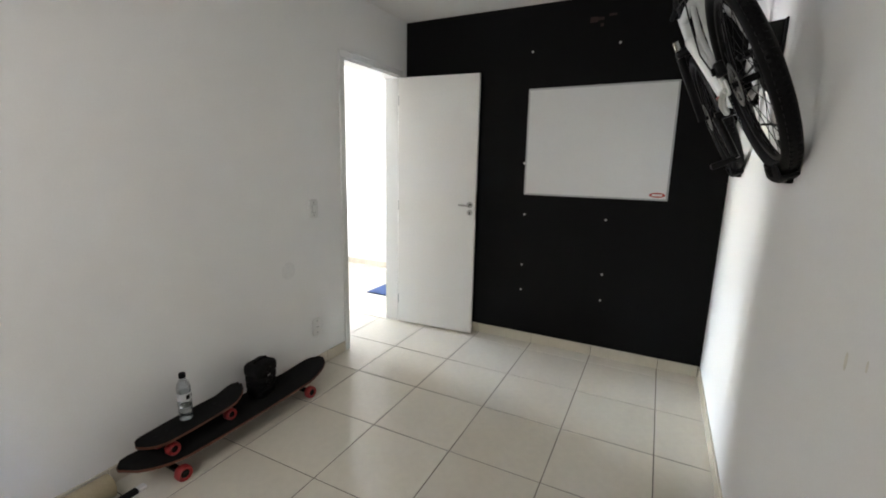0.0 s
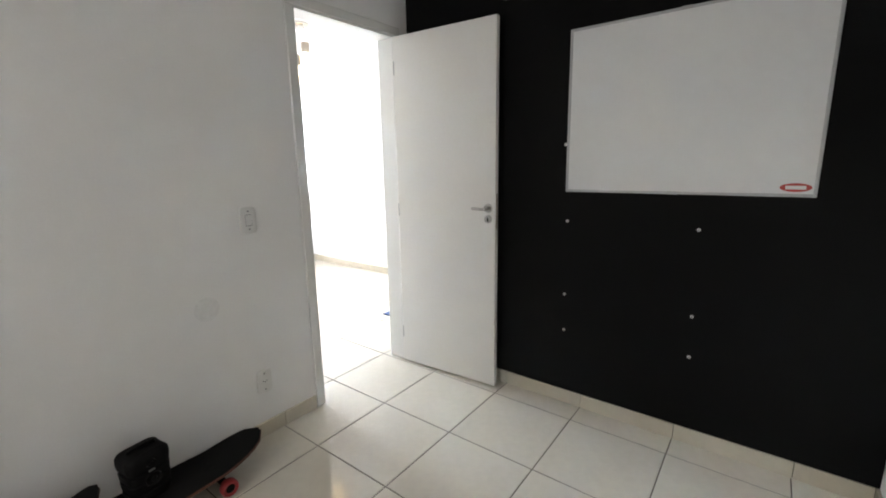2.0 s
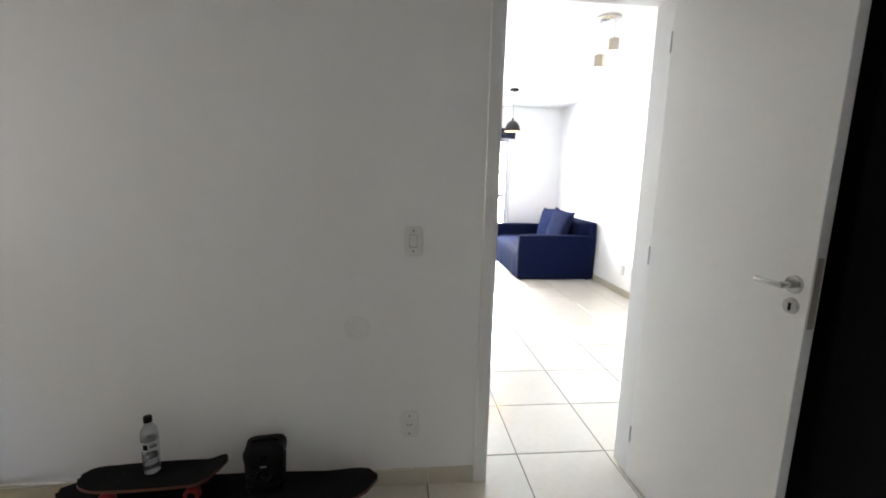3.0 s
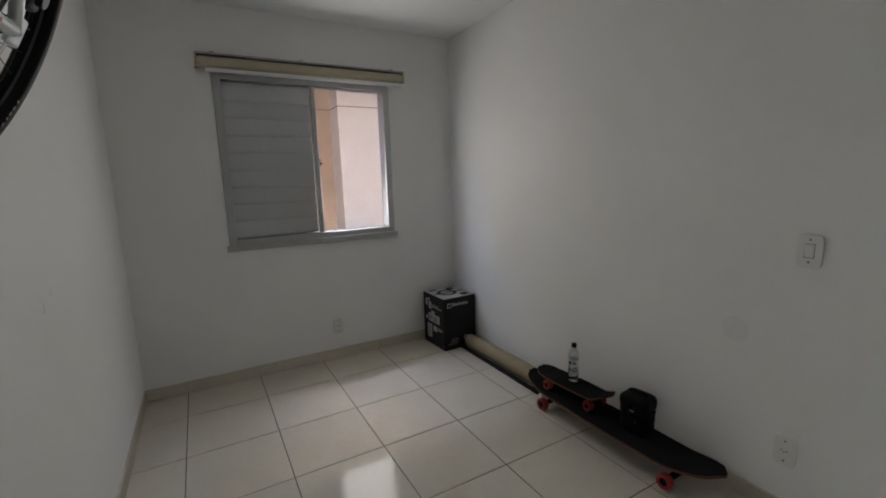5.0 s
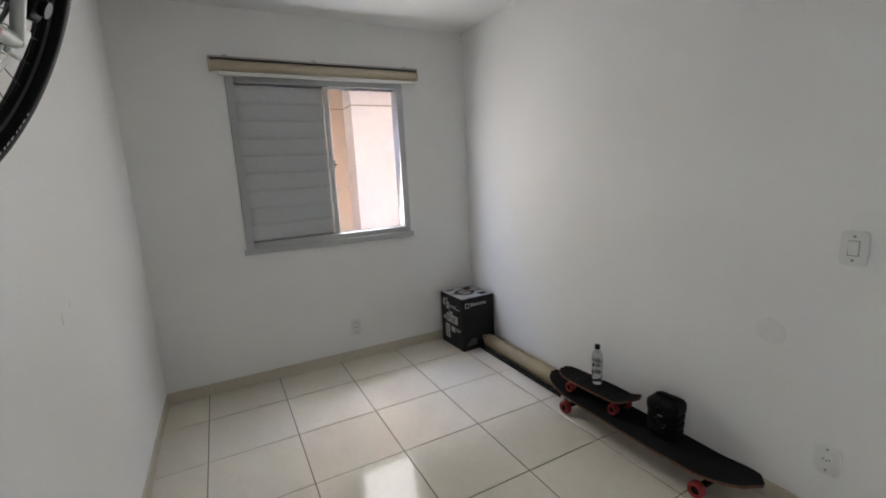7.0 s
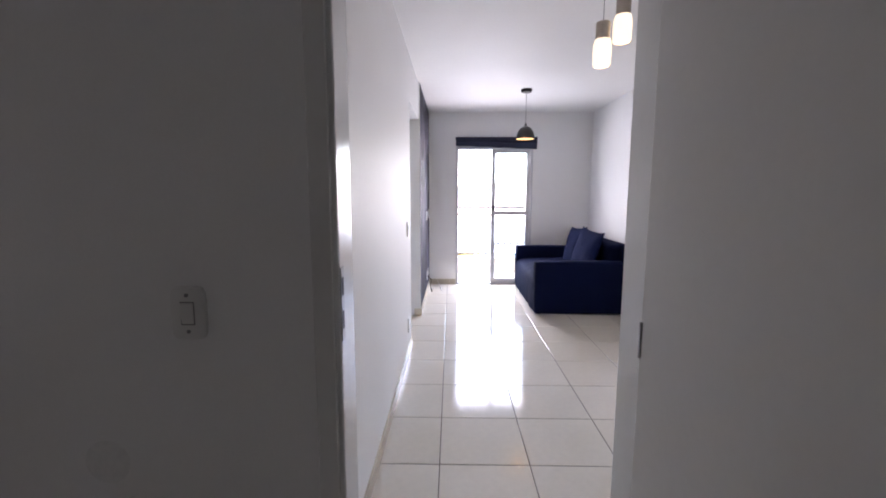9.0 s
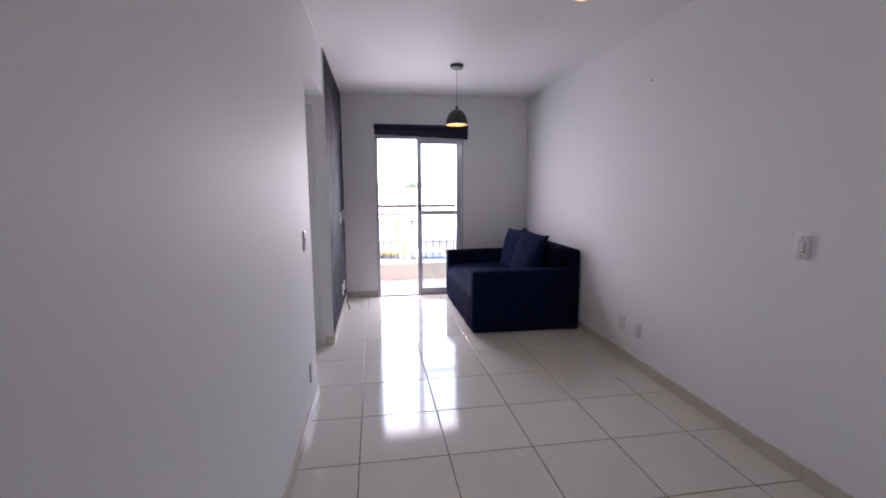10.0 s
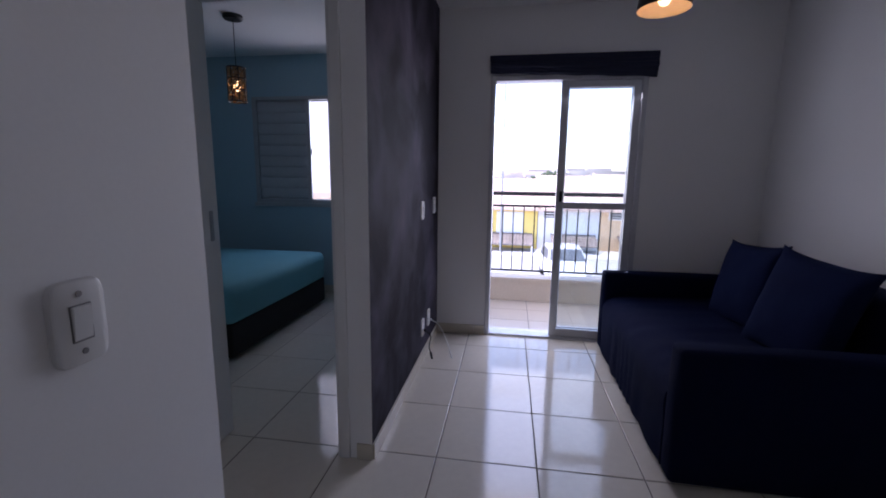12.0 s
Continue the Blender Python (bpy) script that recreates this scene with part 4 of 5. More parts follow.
def water_bottle():
    t = thing("water_bottle", pose(0.125, -2.175, 0.1985), "clear plastic water bottle with black cap on the small skateboard", "bottle")
    prof = [(0, 0.004), (0.024, 0.002), (0.030, 0.008), (0.0305, 0.05), (0.0285, 0.056), (0.0305, 0.062), (0.0305, 0.10), (0.0300, 0.104), (0.0300, 0.142), (0.0308, 0.146), (0.0305, 0.165),
            (0.026, 0.185), (0.015, 0.204), (0.0125, 0.210), (0.0125, 0.222)]
    bm = bmesh.new()
    turned(bm, prof, seg=28)
    shell = part("bottle_shell", bm, PET, t, "clear plastic shell", True)
    bm = bmesh.new()
    turned(bm, [(0, 0.0065), (0.0275, 0.0065), (0.0288, 0.012), (0.0288, 0.072), (0, 0.072)], seg=24)
    part("water", bm, WATER, shell, "", True)
    bm = bmesh.new()
    turned(bm, [(0.0306, 0.105), (0.0312, 0.105), (0.0312, 0.141), (0.0306, 0.141)], seg=28)
    lab = part("paper_label", bm, material("grey_white_label", (0.62, 0.63, 0.64), 0.5, grain=0.05), t, "pale printed label", True)
    for a0, a1, z0, z1 in ((-0.3, 0.25, 0.112, 0.134), (0.45, 1.3, 0.118, 0.124), (0.45, 1.1, 0.128, 0.132), (2.6, 3.3, 0.112, 0.134), (3.5, 4.3, 0.118, 0.126)):
        bm = bmesh.new()
        vs = [[bm.verts.new((0.0316 * math.cos(a0 + (a1 - a0) * k / 5), 0.0316 * math.sin(a0 + (a1 - a0) * k / 5), z)) for k in range(6)] for z in (z0, z1)]
        for k in range(5):
            bm.faces.new((vs[0][k], vs[0][k + 1], vs[1][k + 1], vs[1][k]))
        part("label_print", bm, PLASTIC_B, lab)
    bm = bmesh.new()
    turned(bm, [(0.0, 0.236), (0.0135, 0.236), (0.0148, 0.233), (0.0148, 0.214), (0.0, 0.214)], seg=24)
    part("cap", bm, PLASTIC_B, t, "black screw cap", True)
    return t


PET = bpy.data.materials.new("clear_pet")
PET.use_nodes = True
pn = PET.node_tree
pn.nodes.remove(pn.nodes["Principled BSDF"])
psee, pgloss, pblend, pf = (pn.nodes.new("ShaderNode" + n) for n in ("BsdfTransparent", "BsdfGlossy", "MixShader", "LayerWeight"))
psee.inputs["Color"].default_value = (0.86, 0.89, 0.91, 1)
pgloss.inputs["Roughness"].default_value = 0.12
pf.inputs["Blend"].default_value = 0.35
pn.links.new(pf.outputs["Facing"], pblend.inputs[0])
pn.links.new(psee.outputs[0], pblend.inputs[1])
pn.links.new(pgloss.outputs[0], pblend.inputs[2])
pn.links.new(pblend.outputs[0], pn.nodes["Material Output"].inputs["Surface"])
WATER = clear("water", (0.93, 0.96, 0.98), 0.0, 1.33)
water_bottle()


def carton():
    t = thing("appliance_carton", pose(0.176, -3.55, 0, 0, 0, 2), "black printed appliance carton standing in the corner", "cardboard box")
    w, d, h = 0.155, 0.17, 0.44
    bm = bmesh.new()
    box(bm, -w, w, -d, d, 0, h, 0.004, 2)
    part("carton_body", bm, CARTON, t)
    bm = bmesh.new()
    box(bm, -w + 0.004, w - 0.004, -d + 0.004, -0.002, h, h + 0.0018)
    box(bm, -w + 0.004, w - 0.004, 0.002, d - 0.004, h, h + 0.0022)
    part("top_flap", bm, CARTON_TOP, t, "grey and white printed top")
    bm = bmesh.new()
    box(bm, -0.006 - w + 0.02, w - 0.014, -0.022, 0.022, h + 0.0023, h + 0.0027)
    part("packing_tape", bm, TAPE, t, "strip of clear brown packing tape")
    bm = bmesh.new()
    ring(bm, 0.070, 0.016, pose(0.02, 0.0, h + 0.0030, 90), 32, 6, 0.05)
    box(bm, -0.10, -0.03, -0.13, -0.06, h + 0.0023, h + 0.0028)
    box(bm, 0.05, 0.12, -0.14, -0.11, h + 0.0023, h + 0.0028)
    box(bm, -0.12, -0.05, 0.07, 0.14, h + 0.0023, h + 0.0028)
    part("top_print", bm, PLASTIC_B, t)
    # front: round mark in a square and a line of strokes, a seal low down
    bm = bmesh.new()
    box(bm, 0.085, 0.122, d, d + 0.0008, 0.362, 0.400)
    mark = part("front_mark", bm, PRINT, t, "pale square mark")
    bm = bmesh.new()
    turned(bm, [(0, 0.0004), (0.014, 0.0004), (0.014, 0)], pose(0.1035, d + 0.0009, 0.381, -90), 20)
    part("mark_disc", bm, CARTON, mark)
    bm = bmesh.new()
    x = 0.072
    for k, (wd, hh) in enumerate(((0.012, 0.026), (0.006, 0.028), (0.012, 0.019), (0.012, 0.019), (0.010, 0.024), (0.009, 0.019), (0.012, 0.019), (0.006, 0.028), (0.012, 0.019), (0.012, 0.019))):
        box(bm, x - wd, x, d, d + 0.0008, 0.371, 0.371 + hh)
        x -= wd + 0.005
    part("front_lettering", bm, PRINT, t, "line of pale lettering strokes")
    bm = bmesh.new()
    ring(bm, 0.016, 0.005, pose(-0.055, d + 0.0005, 0.085), 20, 6, 0.15)
    for k in range(6):
        a = math.pi * k / 3
        box(bm, -0.055 + 0.008 * math.cos(a) - 0.002, -0.055 + 0.008 * math.cos(a) + 0.002, d, d + 0.0008, 0.085 + 0.008 * math.sin(a) - 0.002, 0.085 + 0.008 * math.sin(a) + 0.002)
    part("front_seal", bm, PRINT, t)
    bm = bmesh.new()
    for k in range(4):
        box(bm, 0.02 + 0.0 * k, 0.12 - 0.013 * k, d, d + 0.0006, 0.045 + 0.014 * k, 0.049 + 0.014 * k)
    part("front_small_print", bm, PLASTIC_G, t, "small grey print lines")
    # side: pictures and blocks of text
    for y0, y1, z0, z1 in ((-0.150, -0.120, 0.335, 0.395), (-0.110, -0.080, 0.385, 0.405), (-0.100, -0.055, 0.315, 0.375), (-0.045, 0.110, 0.335, 0.342), (-0.045, 0.060, 0.350, 0.356),
                           (-0.105, 0.075, 0.205, 0.275), (-0.060, 0.000, 0.280, 0.300), (-0.150, -0.118, 0.215, 0.245), (-0.125, -0.055, 0.060, 0.180), (-0.030, 0.030, 0.130, 0.175), (0.045, 0.110, 0.150, 0.158),
                           (0.045, 0.120, 0.166, 0.172)):
        bm = bmesh.new()
        box(bm, w, w + 0.0008, y0 + 0.02, y1 + 0.02, z0, z1)
        part("side_print", bm, PRINT, t)
    for y0, y1, z0, z1 in ((-0.075, -0.02, 0.222, 0.262), (0.0, 0.06, 0.215, 0.255), (-0.085, -0.055, 0.075, 0.165), (-0.065, -0.05, 0.33, 0.36)):
        bm = bmesh.new()
        box(bm, w + 0.0009, w + 0.0014, y0, y1, z0, z1)
        part("side_picture", bm, PLASTIC_G, t)
    return t


TAPE = material("brown_packing_tape", (0.30, 0.25, 0.19), 0.25, grain=0.08)
CARTON = material("black_printed_card", (0.010, 0.010, 0.012), 0.55, spec=0.3, grain=0.15, stain=0.15)
CARTON_TOP = material("grey_printed_card", (0.36, 0.37, 0.38), 0.45, grain=0.2, grain_scale=30, stain=0.2, stain_scale=12)
PRINT = material("pale_grey_print", (0.45, 0.45, 0.46), 0.5, grain=0.2, grain_scale=60)
carton()


def rolled_blind():
    t = thing("rolled_blind", pose(0.085, -2.93, 0), "long beige rolled-up blind lying beside its black rail along the wall", "rolled blind")
    y = 0.44
    bm = bmesh.new()
    for s0, s1, r in ((-y, y, 0.052),):
        turned(bm, [(0.018, s0), (0.03, s0 + 0.002), (0.045, s0), (r, s0 + 0.004), (r, s1 - 0.004), (0.045, s1), (0.03, s1 - 0.002), (0.018, s1), (0.018, s0)], pose(0, 0, 0.0535, -90), 28)
    part("fabric_roll", bm, ROLL, t, "beige rolled fabric", True)
    bm = bmesh.new()
    box(bm, 0.054, 0.084, -y - 0.01, y + 0.06, 0, 0.020, 0.004, 2)
    part("rail", bm, PLASTIC_B, t, "black aluminium rail")
    bm = bmesh.new()
    box(bm, 0.052, 0.085, y + 0.061, y + 0.095, 0, 0.018, 0.005, 2)
    part("end_cap", bm, PLASTIC_W, t, "white plastic end piece")
    return t


ROLL = material("tan_roll_fabric", (0.33, 0.27, 0.17), 0.75, grain=0.08, grain_scale=150, stain=0.08, bump=0.1, bump_scale=200)
rolled_blind()


# ---------- living room ----------
NAVY = material("navy_woven_fabric", (0.0055, 0.0095, 0.036), 0.9, grain=0.18, grain_scale=350, stain=0.12, stain_scale=4, bump=0.25, bump_scale=400, spec=0.06)
NAVY2 = material("navy_cushion_fabric", (0.008, 0.0135, 0.048), 0.9, grain=0.15, grain_scale=300, stain=0.12, stain_scale=6, bump=0.25, bump_scale=300, spec=0.06)


def soft_box(bm, x0, x1, y0, y1, z0, z1, bevel, puff=0.0, cuts=6):
    """An upholstered block: rounded edges, slightly swollen faces."""
    box(bm, x0, x1, y0, y1, z0, z1, bevel, 4)
    long_edges = [e for e in bm.edges if e.calc_length() > 0.12]
    bmesh.ops.subdivide_edges(bm, edges=long_edges, cuts=cuts, use_grid_fill=True)
    c = Vector(((x0 + x1) / 2, (y0 + y1) / 2, (z0 + z1) / 2))
    s = Vector(((x1 - x0) / 2, (y1 - y0) / 2, (z1 - z0) / 2))
    for v in bm.verts:
        q = Vector(((v.co.x - c.x) / s.x, (v.co.y - c.y) / s.y, (v.co.z - c.z) / s.z))
        f = [max(0.0, 1 - q[i] ** 2) for i in range(3)]
        w = noise.noise(v.co * 7.0) * 0.4
        v.co.x += puff * q.x * f[1] * f[2] * (1 + w)
        v.co.y += puff * q.y * f[0] * f[2] * (1 + w)
        v.co.z += puff * q.z * f[0] * f[1] * (1 + w)


def sofa():
    t = thing("sofa", pose(-4.655, 0.93, 0), "navy blue two-seat sofa with square arms and a loose cover", "sofa")
    L, y0, y1 = 0.80, -0.56, 0.525
    bm = bmesh.new()
    box(bm, -L + 0.11, L - 0.11, y0 + 0.03, y1 - 0.03, 0.03, 0.24, 0.012, 2)
    part("base", bm, NAVY, t, "", True)
    for s in (-1, 1):
        bm = bmesh.new()
        soft_box(bm, min(s * L, s * (L - 0.12)), max(s * L, s * (L - 0.12)), y0, y1 - 0.02, 0.015, 0.615, 0.022, 0.008)
        part("armrest", bm, NAVY, t, "square padded armrest", True)
    # one loose cover over both seats, hanging to the floor in front
    bm = bmesh.new()
    prof = [(y1 - 0.24, 0.25), (y1 - 0.24, 0.452), (y1 - 0.30, 0.462), (0.0, 0.452), (-0.22, 0.446), (y0 + 0.14, 0.440), (y0 + 0.07, 0.428), (y0 + 0.025, 0.405), (y0 + 0.004, 0.375), (y0 - 0.004, 0.33), (y0 - 0.002, 0.28),
            (y0 + 0.002, 0.22), (y0 + 0.001, 0.16), (y0 + 0.004, 0.10), (y0 + 0.002, 0.05), (y0 + 0.006, 0.022), (y0 + 0.028, 0.022), (y0 + 0.028, 0.25)]
    n, rows = 48, []
    for i in range(n + 1):
        x = -L + 0.122 + (2 * L - 0.244) * i / n
        row = []
        for y, z in prof:
            drop = max(0.0, min(1.0, (0.43 - z) / 0.3)) if y < y0 + 0.02 else 0.0
            fold = 0.010 * drop * math.sin(x * 23 + 2.5 * math.sin(x * 7)) + 0.008 * noise.noise(Vector((x * 5, y * 6, z * 3)))
            crease = 0.010 * noise.noise(Vector((x * 9, y * 4, 2.0))) if y > y0 + 0.02 and z > 0.40 else 0.0
            row.append(bm.verts.new((x, y - abs(fold) * (1 if y < y0 + 0.02 else 0), z + crease)))
        rows.append(row)
    m = len(prof)
    for p, q in zip(rows, rows[1:]):
        for j in range(m):
            bm.faces.new((p[j], p[(j + 1) % m], q[(j + 1) % m], q[j]))
    bm.faces.new(rows[0]), bm.faces.new(rows[-1])
    part("seat_cover", bm, NAVY, t, "creased loose seat cover hanging to the floor", True)
    for k in range(2):
        a = -L + 0.122 + k * (L - 0.122)
        bm = bmesh.new()
        soft_box(bm, a + 0.002, a + L - 0.124, y1 - 0.235, y1 - 0.03, 0.40, 0.79, 0.05, 0.015)
        part("back_cushion", bm, NAVY, t, "", True)
    bm = bmesh.new()
    soft_box(bm, -L + 0.02, L - 0.02, y1 - 0.10, y1, 0.03, 0.80, 0.03, 0.0)
    part("backrest", bm, NAVY, t, "", True)
    for x in (-L + 0.06, L - 0.06):
        for y in (y0 + 0.06, y1 - 0.08):
            bm = bmesh.new()
            rod(bm, (x, y, 0), (x, y, 0.03), 0.02, 0.024, 12)
            part("foot", bm, PLASTIC_B, t)
    return t


sofa()


def pillow(m, size, label):
    t = thing("throw_pillow", m, label, "pillow", "pillows on the sofa")
    n = 16
    bm = bmesh.new()
    sides = []
    for s in (1, -1):
        g = []
        for i in range(n + 1):
            row = []
            for j in range(n + 1):
                u, v = -1 + 2 * i / n, -1 + 2 * j / n
                d = (max(0.0, 1 - u * u) * max(0.0, 1 - v * v)) ** 0.42
                pinch = 1 - 0.09 * (1 - abs(u) ** 3) * abs(v) ** 2 - 0.0
                pinch2 = 1 - 0.09 * (1 - abs(v) ** 3) * abs(u) ** 2
                row.append(bm.verts.new((u * size / 2 * pinch2, s * (0.004 + 0.075 * d) + 0.006 * noise.noise(Vector((u * 3, v * 3, s))), v * size / 2 * pinch)))
            g.append(row)
        for i in range(n):
            for j in range(n):
                bm.faces.new((g[i][j], g[i + 1][j], g[i + 1][j + 1], g[i][j + 1]))
        sides.append(g)
    rim = [(i, 0) for i in range(n)] + [(n, j) for j in range(n)] + [(n - i, n) for i in range(n)] + [(0, n - j) for j in range(n)]
    for a, b in zip(rim, rim[1:] + rim[:1]):
        bm.faces.new((sides[0][a[0]][a[1]], sides[0][b[0]][b[1]], sides[1][b[0]][b[1]], sides[1][a[0]][a[1]]))
    part("pillow_cover", bm, NAVY2, t, "", True)
    return t


pillow(pose(-4.33, 1.075, 0.680, -16, 4, 9), 0.55, "navy blue square pillow leaning against the sofa back")
pillow(pose(-4.875, 1.085, 0.675, -14, -4, 5), 0.53, "navy blue square pillow with pointed corners on the sofa")


def dome_pendant():
    t = thing("pendant_lamp", pose(-4.14, 0.265, 0), "black dome pendant lamp with a lit warm bulb", "pendant lamp")
    bm = bmesh.new()
    turned(bm, [(0, 2.515), (0.055, 2.517), (0.062, 2.53), (0.062, H), (0, H)], seg=28)
    part("ceiling_rose", bm, SHADE_B, t, "dark ceiling rose", True)
    bm = bmesh.new()
    rod(bm, (0, 0, 2.17), (0, 0, 2.52), 0.0028, seg=8)
    part("cord", bm, PLASTIC_G, t)
    bm = bmesh.new()
    outer = [(0.105 * math.cos(a), 2.0 + 0.145 * math.sin(a)) for a in [radians(90 * k / 12) for k in range(13)]]
    turned(bm, outer[:-1] + [(0.0, 2.145)], seg=36)
    sh = part("shade", bm, SHADE_B, t, "black dome shade", True)
    bm = bmesh.new()
    turned(bm, [(0.104 * math.cos(a), 2.0005 + 0.141 * math.sin(a)) for a in [radians(90 * k / 12) for k in range(12)]] + [(0, 2.1405)], seg=36)
    part("shade_lining", bm, SHADE_IN, sh, "pale inner face of the shade", True)
    bm = bmesh.new()
    rod(bm, (0, 0, 2.145), (0, 0, 2.175), 0.016, 0.01, 14)
    part("cap", bm, SHADE_B, t)
    bm = bmesh.new()
    turned(bm, [(0, 2.012), (0.016, 2.018), (0.026, 2.035), (0.027, 2.05), (0.018, 2.075), (0.012, 2.09), (0, 2.09)], seg=20)
    part("bulb", bm, BULB, t, "glowing warm bulb", True)
    return t


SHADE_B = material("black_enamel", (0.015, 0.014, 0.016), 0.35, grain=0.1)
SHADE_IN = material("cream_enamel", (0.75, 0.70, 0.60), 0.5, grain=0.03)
BULB = glow("warm_bulb", (1.0, 0.55, 0.22), 1.2)
dome_pendant()


def twin_pendant():
    t = thing("twin_pendant_lamp", pose(-1.5, 0.285, 0), "ceiling lamp with two hanging frosted glass shades, lit", "pendant lamp")
    bm = bmesh.new()
    turned(bm, [(0, 2.520), (0.07, 2.522), (0.088, 2.535), (0.088, H), (0, H)], seg=36)
    part("ceiling_plate", bm, CHROME, t, "round satin ceiling plate", True)
    for y, top in ((-0.05, 2.283), (0.052, 2.405)):
        bm = bmesh.new()
        rod(bm, (0, y, top), (0, y, 2.522), 0.002, seg=6)
        part("cord", bm, PLASTIC_G, t)
        bm = bmesh.new()
        turned(bm, [(0, top), (0.034, top), (0.037, top - 0.004), (0.037, top - 0.088), (0, top - 0.088)], Matrix.Translation((0, y, 0)), 28)
        part("metal_cap", bm, CAP, t, "brushed beige metal cap", True)
        bm = bmesh.new()
        z = top - 0.088
        turned(bm, [(0.039, z), (0.046, z - 0.02), (0.048, z - 0.07), (0.045, z - 0.135), (0.037, z - 0.138), (0.035, z - 0.13), (0.038, z - 0.07), (0.034, z)], Matrix.Translation((0, y, 0)), 32)
        part("glass_shade", bm, FROST, t, "glowing frosted glass shade", True)
    return t


FROST = glow("lit_frosted_glass", (1.0, 0.80, 0.52), 0.055)
twin_pendant()


def balcony_blind():
    t = thing("roman_blind", pose(XC, 0.065, 2.03), "navy fabric blind pulled up above the balcony door", "window blind")
    w = 0.597
    bm = bmesh.new()
    box(bm, -0.0, 0.05, -w, w, 0.125, 0.165, 0.005, 2)
    part("head_rail", bm, NAVY_B, t, "dark head rail")
    rnd = random.Random(4)
    for k in range(4):
        z = 0.105 - 0.030 * k
        bm = bmesh.new()
        n = 30
        rows = []
        for i in range(n + 1):
            y = -w + 0.006 + (2 * w - 0.012) * i / n
            sag = 0.016 * (1 - i / n) * k + 0.003 * math.sin(i * 0.9 + k)
            d = 0.055 + 0.012 * math.sin(k * 1.7) + 0.002 * math.sin(i * 1.3 + k)
            rows.append([bm.verts.new((x, y, z + dz + sag)) for x, dz in ((0.006, 0.022), (d * 0.7, 0.026), (d, 0.012), (d, -0.008), (d * 0.7, -0.022), (0.006, -0.012))])
        for a, b in zip(rows, rows[1:]):
            for j in range(6):
                bm.faces.new((a[j], a[(j + 1) % 6], b[(j + 1) % 6], b[j]))
        bm.faces.new(rows[0]), bm.faces.new(rows[-1])
        part("fabric_fold", bm, NAVY_B, t, "", True)
    return t


NAVY_B = material("dark_navy_blind", (0.012, 0.016, 0.045), 0.8, grain=0.12, grain_scale=250, stain=0.1, bump=0.1, bump_scale=300)
balcony_blind()


def cable(points, r, label, mat, plug):
    t = thing("loose_cable", Matrix(), label, "cable", "loose cables")
    bm = bmesh.new()
    smooth = []
    pts = [Vector(p) for p in points]
    for i in range(len(pts) - 1):
        p0, p1, p2, p3 = pts[max(i - 1, 0)], pts[i], pts[i + 1], pts[min(i + 2, len(pts) - 1)]
        for k in range(6):
            u = k / 6
            smooth.append(0.5 * ((2 * p1) + (p2 - p0) * u + (2 * p0 - 5 * p1 + 4 * p2 - p3) * u * u + (3 * p1 - p0 - 3 * p2 + p3) * u ** 3))
    smooth.append(pts[-1])
    tube(bm, smooth, r, 6)
    part("lead", bm, mat, t, "", True)
    bm = bmesh.new()
    rod(bm, pts[-1], pts[-1] + (pts[-1] - pts[-2]).normalized() * 0.05, plug, plug * 0.8, 8)
    part("plug", bm, mat, t)
    bm = bmesh.new()
    rod(bm, pts[0], pts[0] + Vector((0, 0.018, 0)), plug, seg=8)
    part("wall_plug", bm, mat, t)


cable([(-4.92, YD + 0.012, 0.23), (-4.925, YD + 0.06, 0.19), (-4.93, YD + 0.05, 0.11), (-4.935, YD + 0.06, 0.06)], 0.004, "short black cable hanging from the chalkboard wall's socket", PLASTIC_B, 0.009)
cable([(-5.13, YD + 0.012, 0.24), (-5.08, YD + 0.09, 0.22), (-5.02, YD + 0.16, 0.13), (-4.99, YD + 0.19, 0.055)], 0.0035, "white coaxial cable hanging down to the floor", PLASTIC_W, 0.006)


def doormat():
    t = thing("doormat", pose(-0.46, 0.70, 0), "flat blue woven doormat on the tiles beside the doorway", "doormat")
    bm = bmesh.new()
    box(bm, -0.30, 0.30, -0.28, 0.28, 0, 0.010, 0.003, 2)
    part("mat", bm, material("blue_mat_fibre", (0.03, 0.07, 0.20), 0.95, grain=0.3, grain_scale=250, stain=0.1, bump=0.4, bump_scale=300), t)
    for y in (-0.283, 0.283):
        bm = bmesh.new()
        tube(bm, [(-0.30, y, 0.005), (0, y, 0.005), (0.30, y, 0.005)], 0.005, 6)
        part("binding", bm, NAVY2, t)


doormat()

# ---------- large bedroom ----------
def bed():
    t = thing("bed", pose(-5.40, -3.19, 0), "box-spring bed with a teal fitted sheet on a black base", "bed")
    w, l = 0.75, 0.98
    bm = bmesh.new()
    box(bm, -w, w, -l, l, 0.03, 0.27, 0.012, 2)
    part("box_base", bm, BEDBASE, t, "black fabric box base")
    bm = bmesh.new()
    soft_box(bm, -w - 0.012, w + 0.012, -l - 0.0, l + 0.012, 0.255, 0.535, 0.06, 0.02, 10)
    part("mattress", bm, TEAL, t, "mattress in a teal fitted sheet", True)
    for x in (-w + 0.08, w - 0.08):
        for y in (-l + 0.08, l - 0.08):
            bm = bmesh.new()
            rod(bm, (x, y, 0), (x, y, 0.031), 0.025, 0.03, 12)
            part("foot", bm, PLASTIC_B, t)
    return t


BEDBASE = material("black_bed_fabric", (0.012, 0.012, 0.013), 0.85, grain=0.2, grain_scale=200)
TEAL = material("teal_cotton", (0.15, 0.41, 0.47), 0.85, grain=0.06, grain_scale=250, stain=0.06, bump=0.25, bump_scale=9, spec=0.2)
bed()


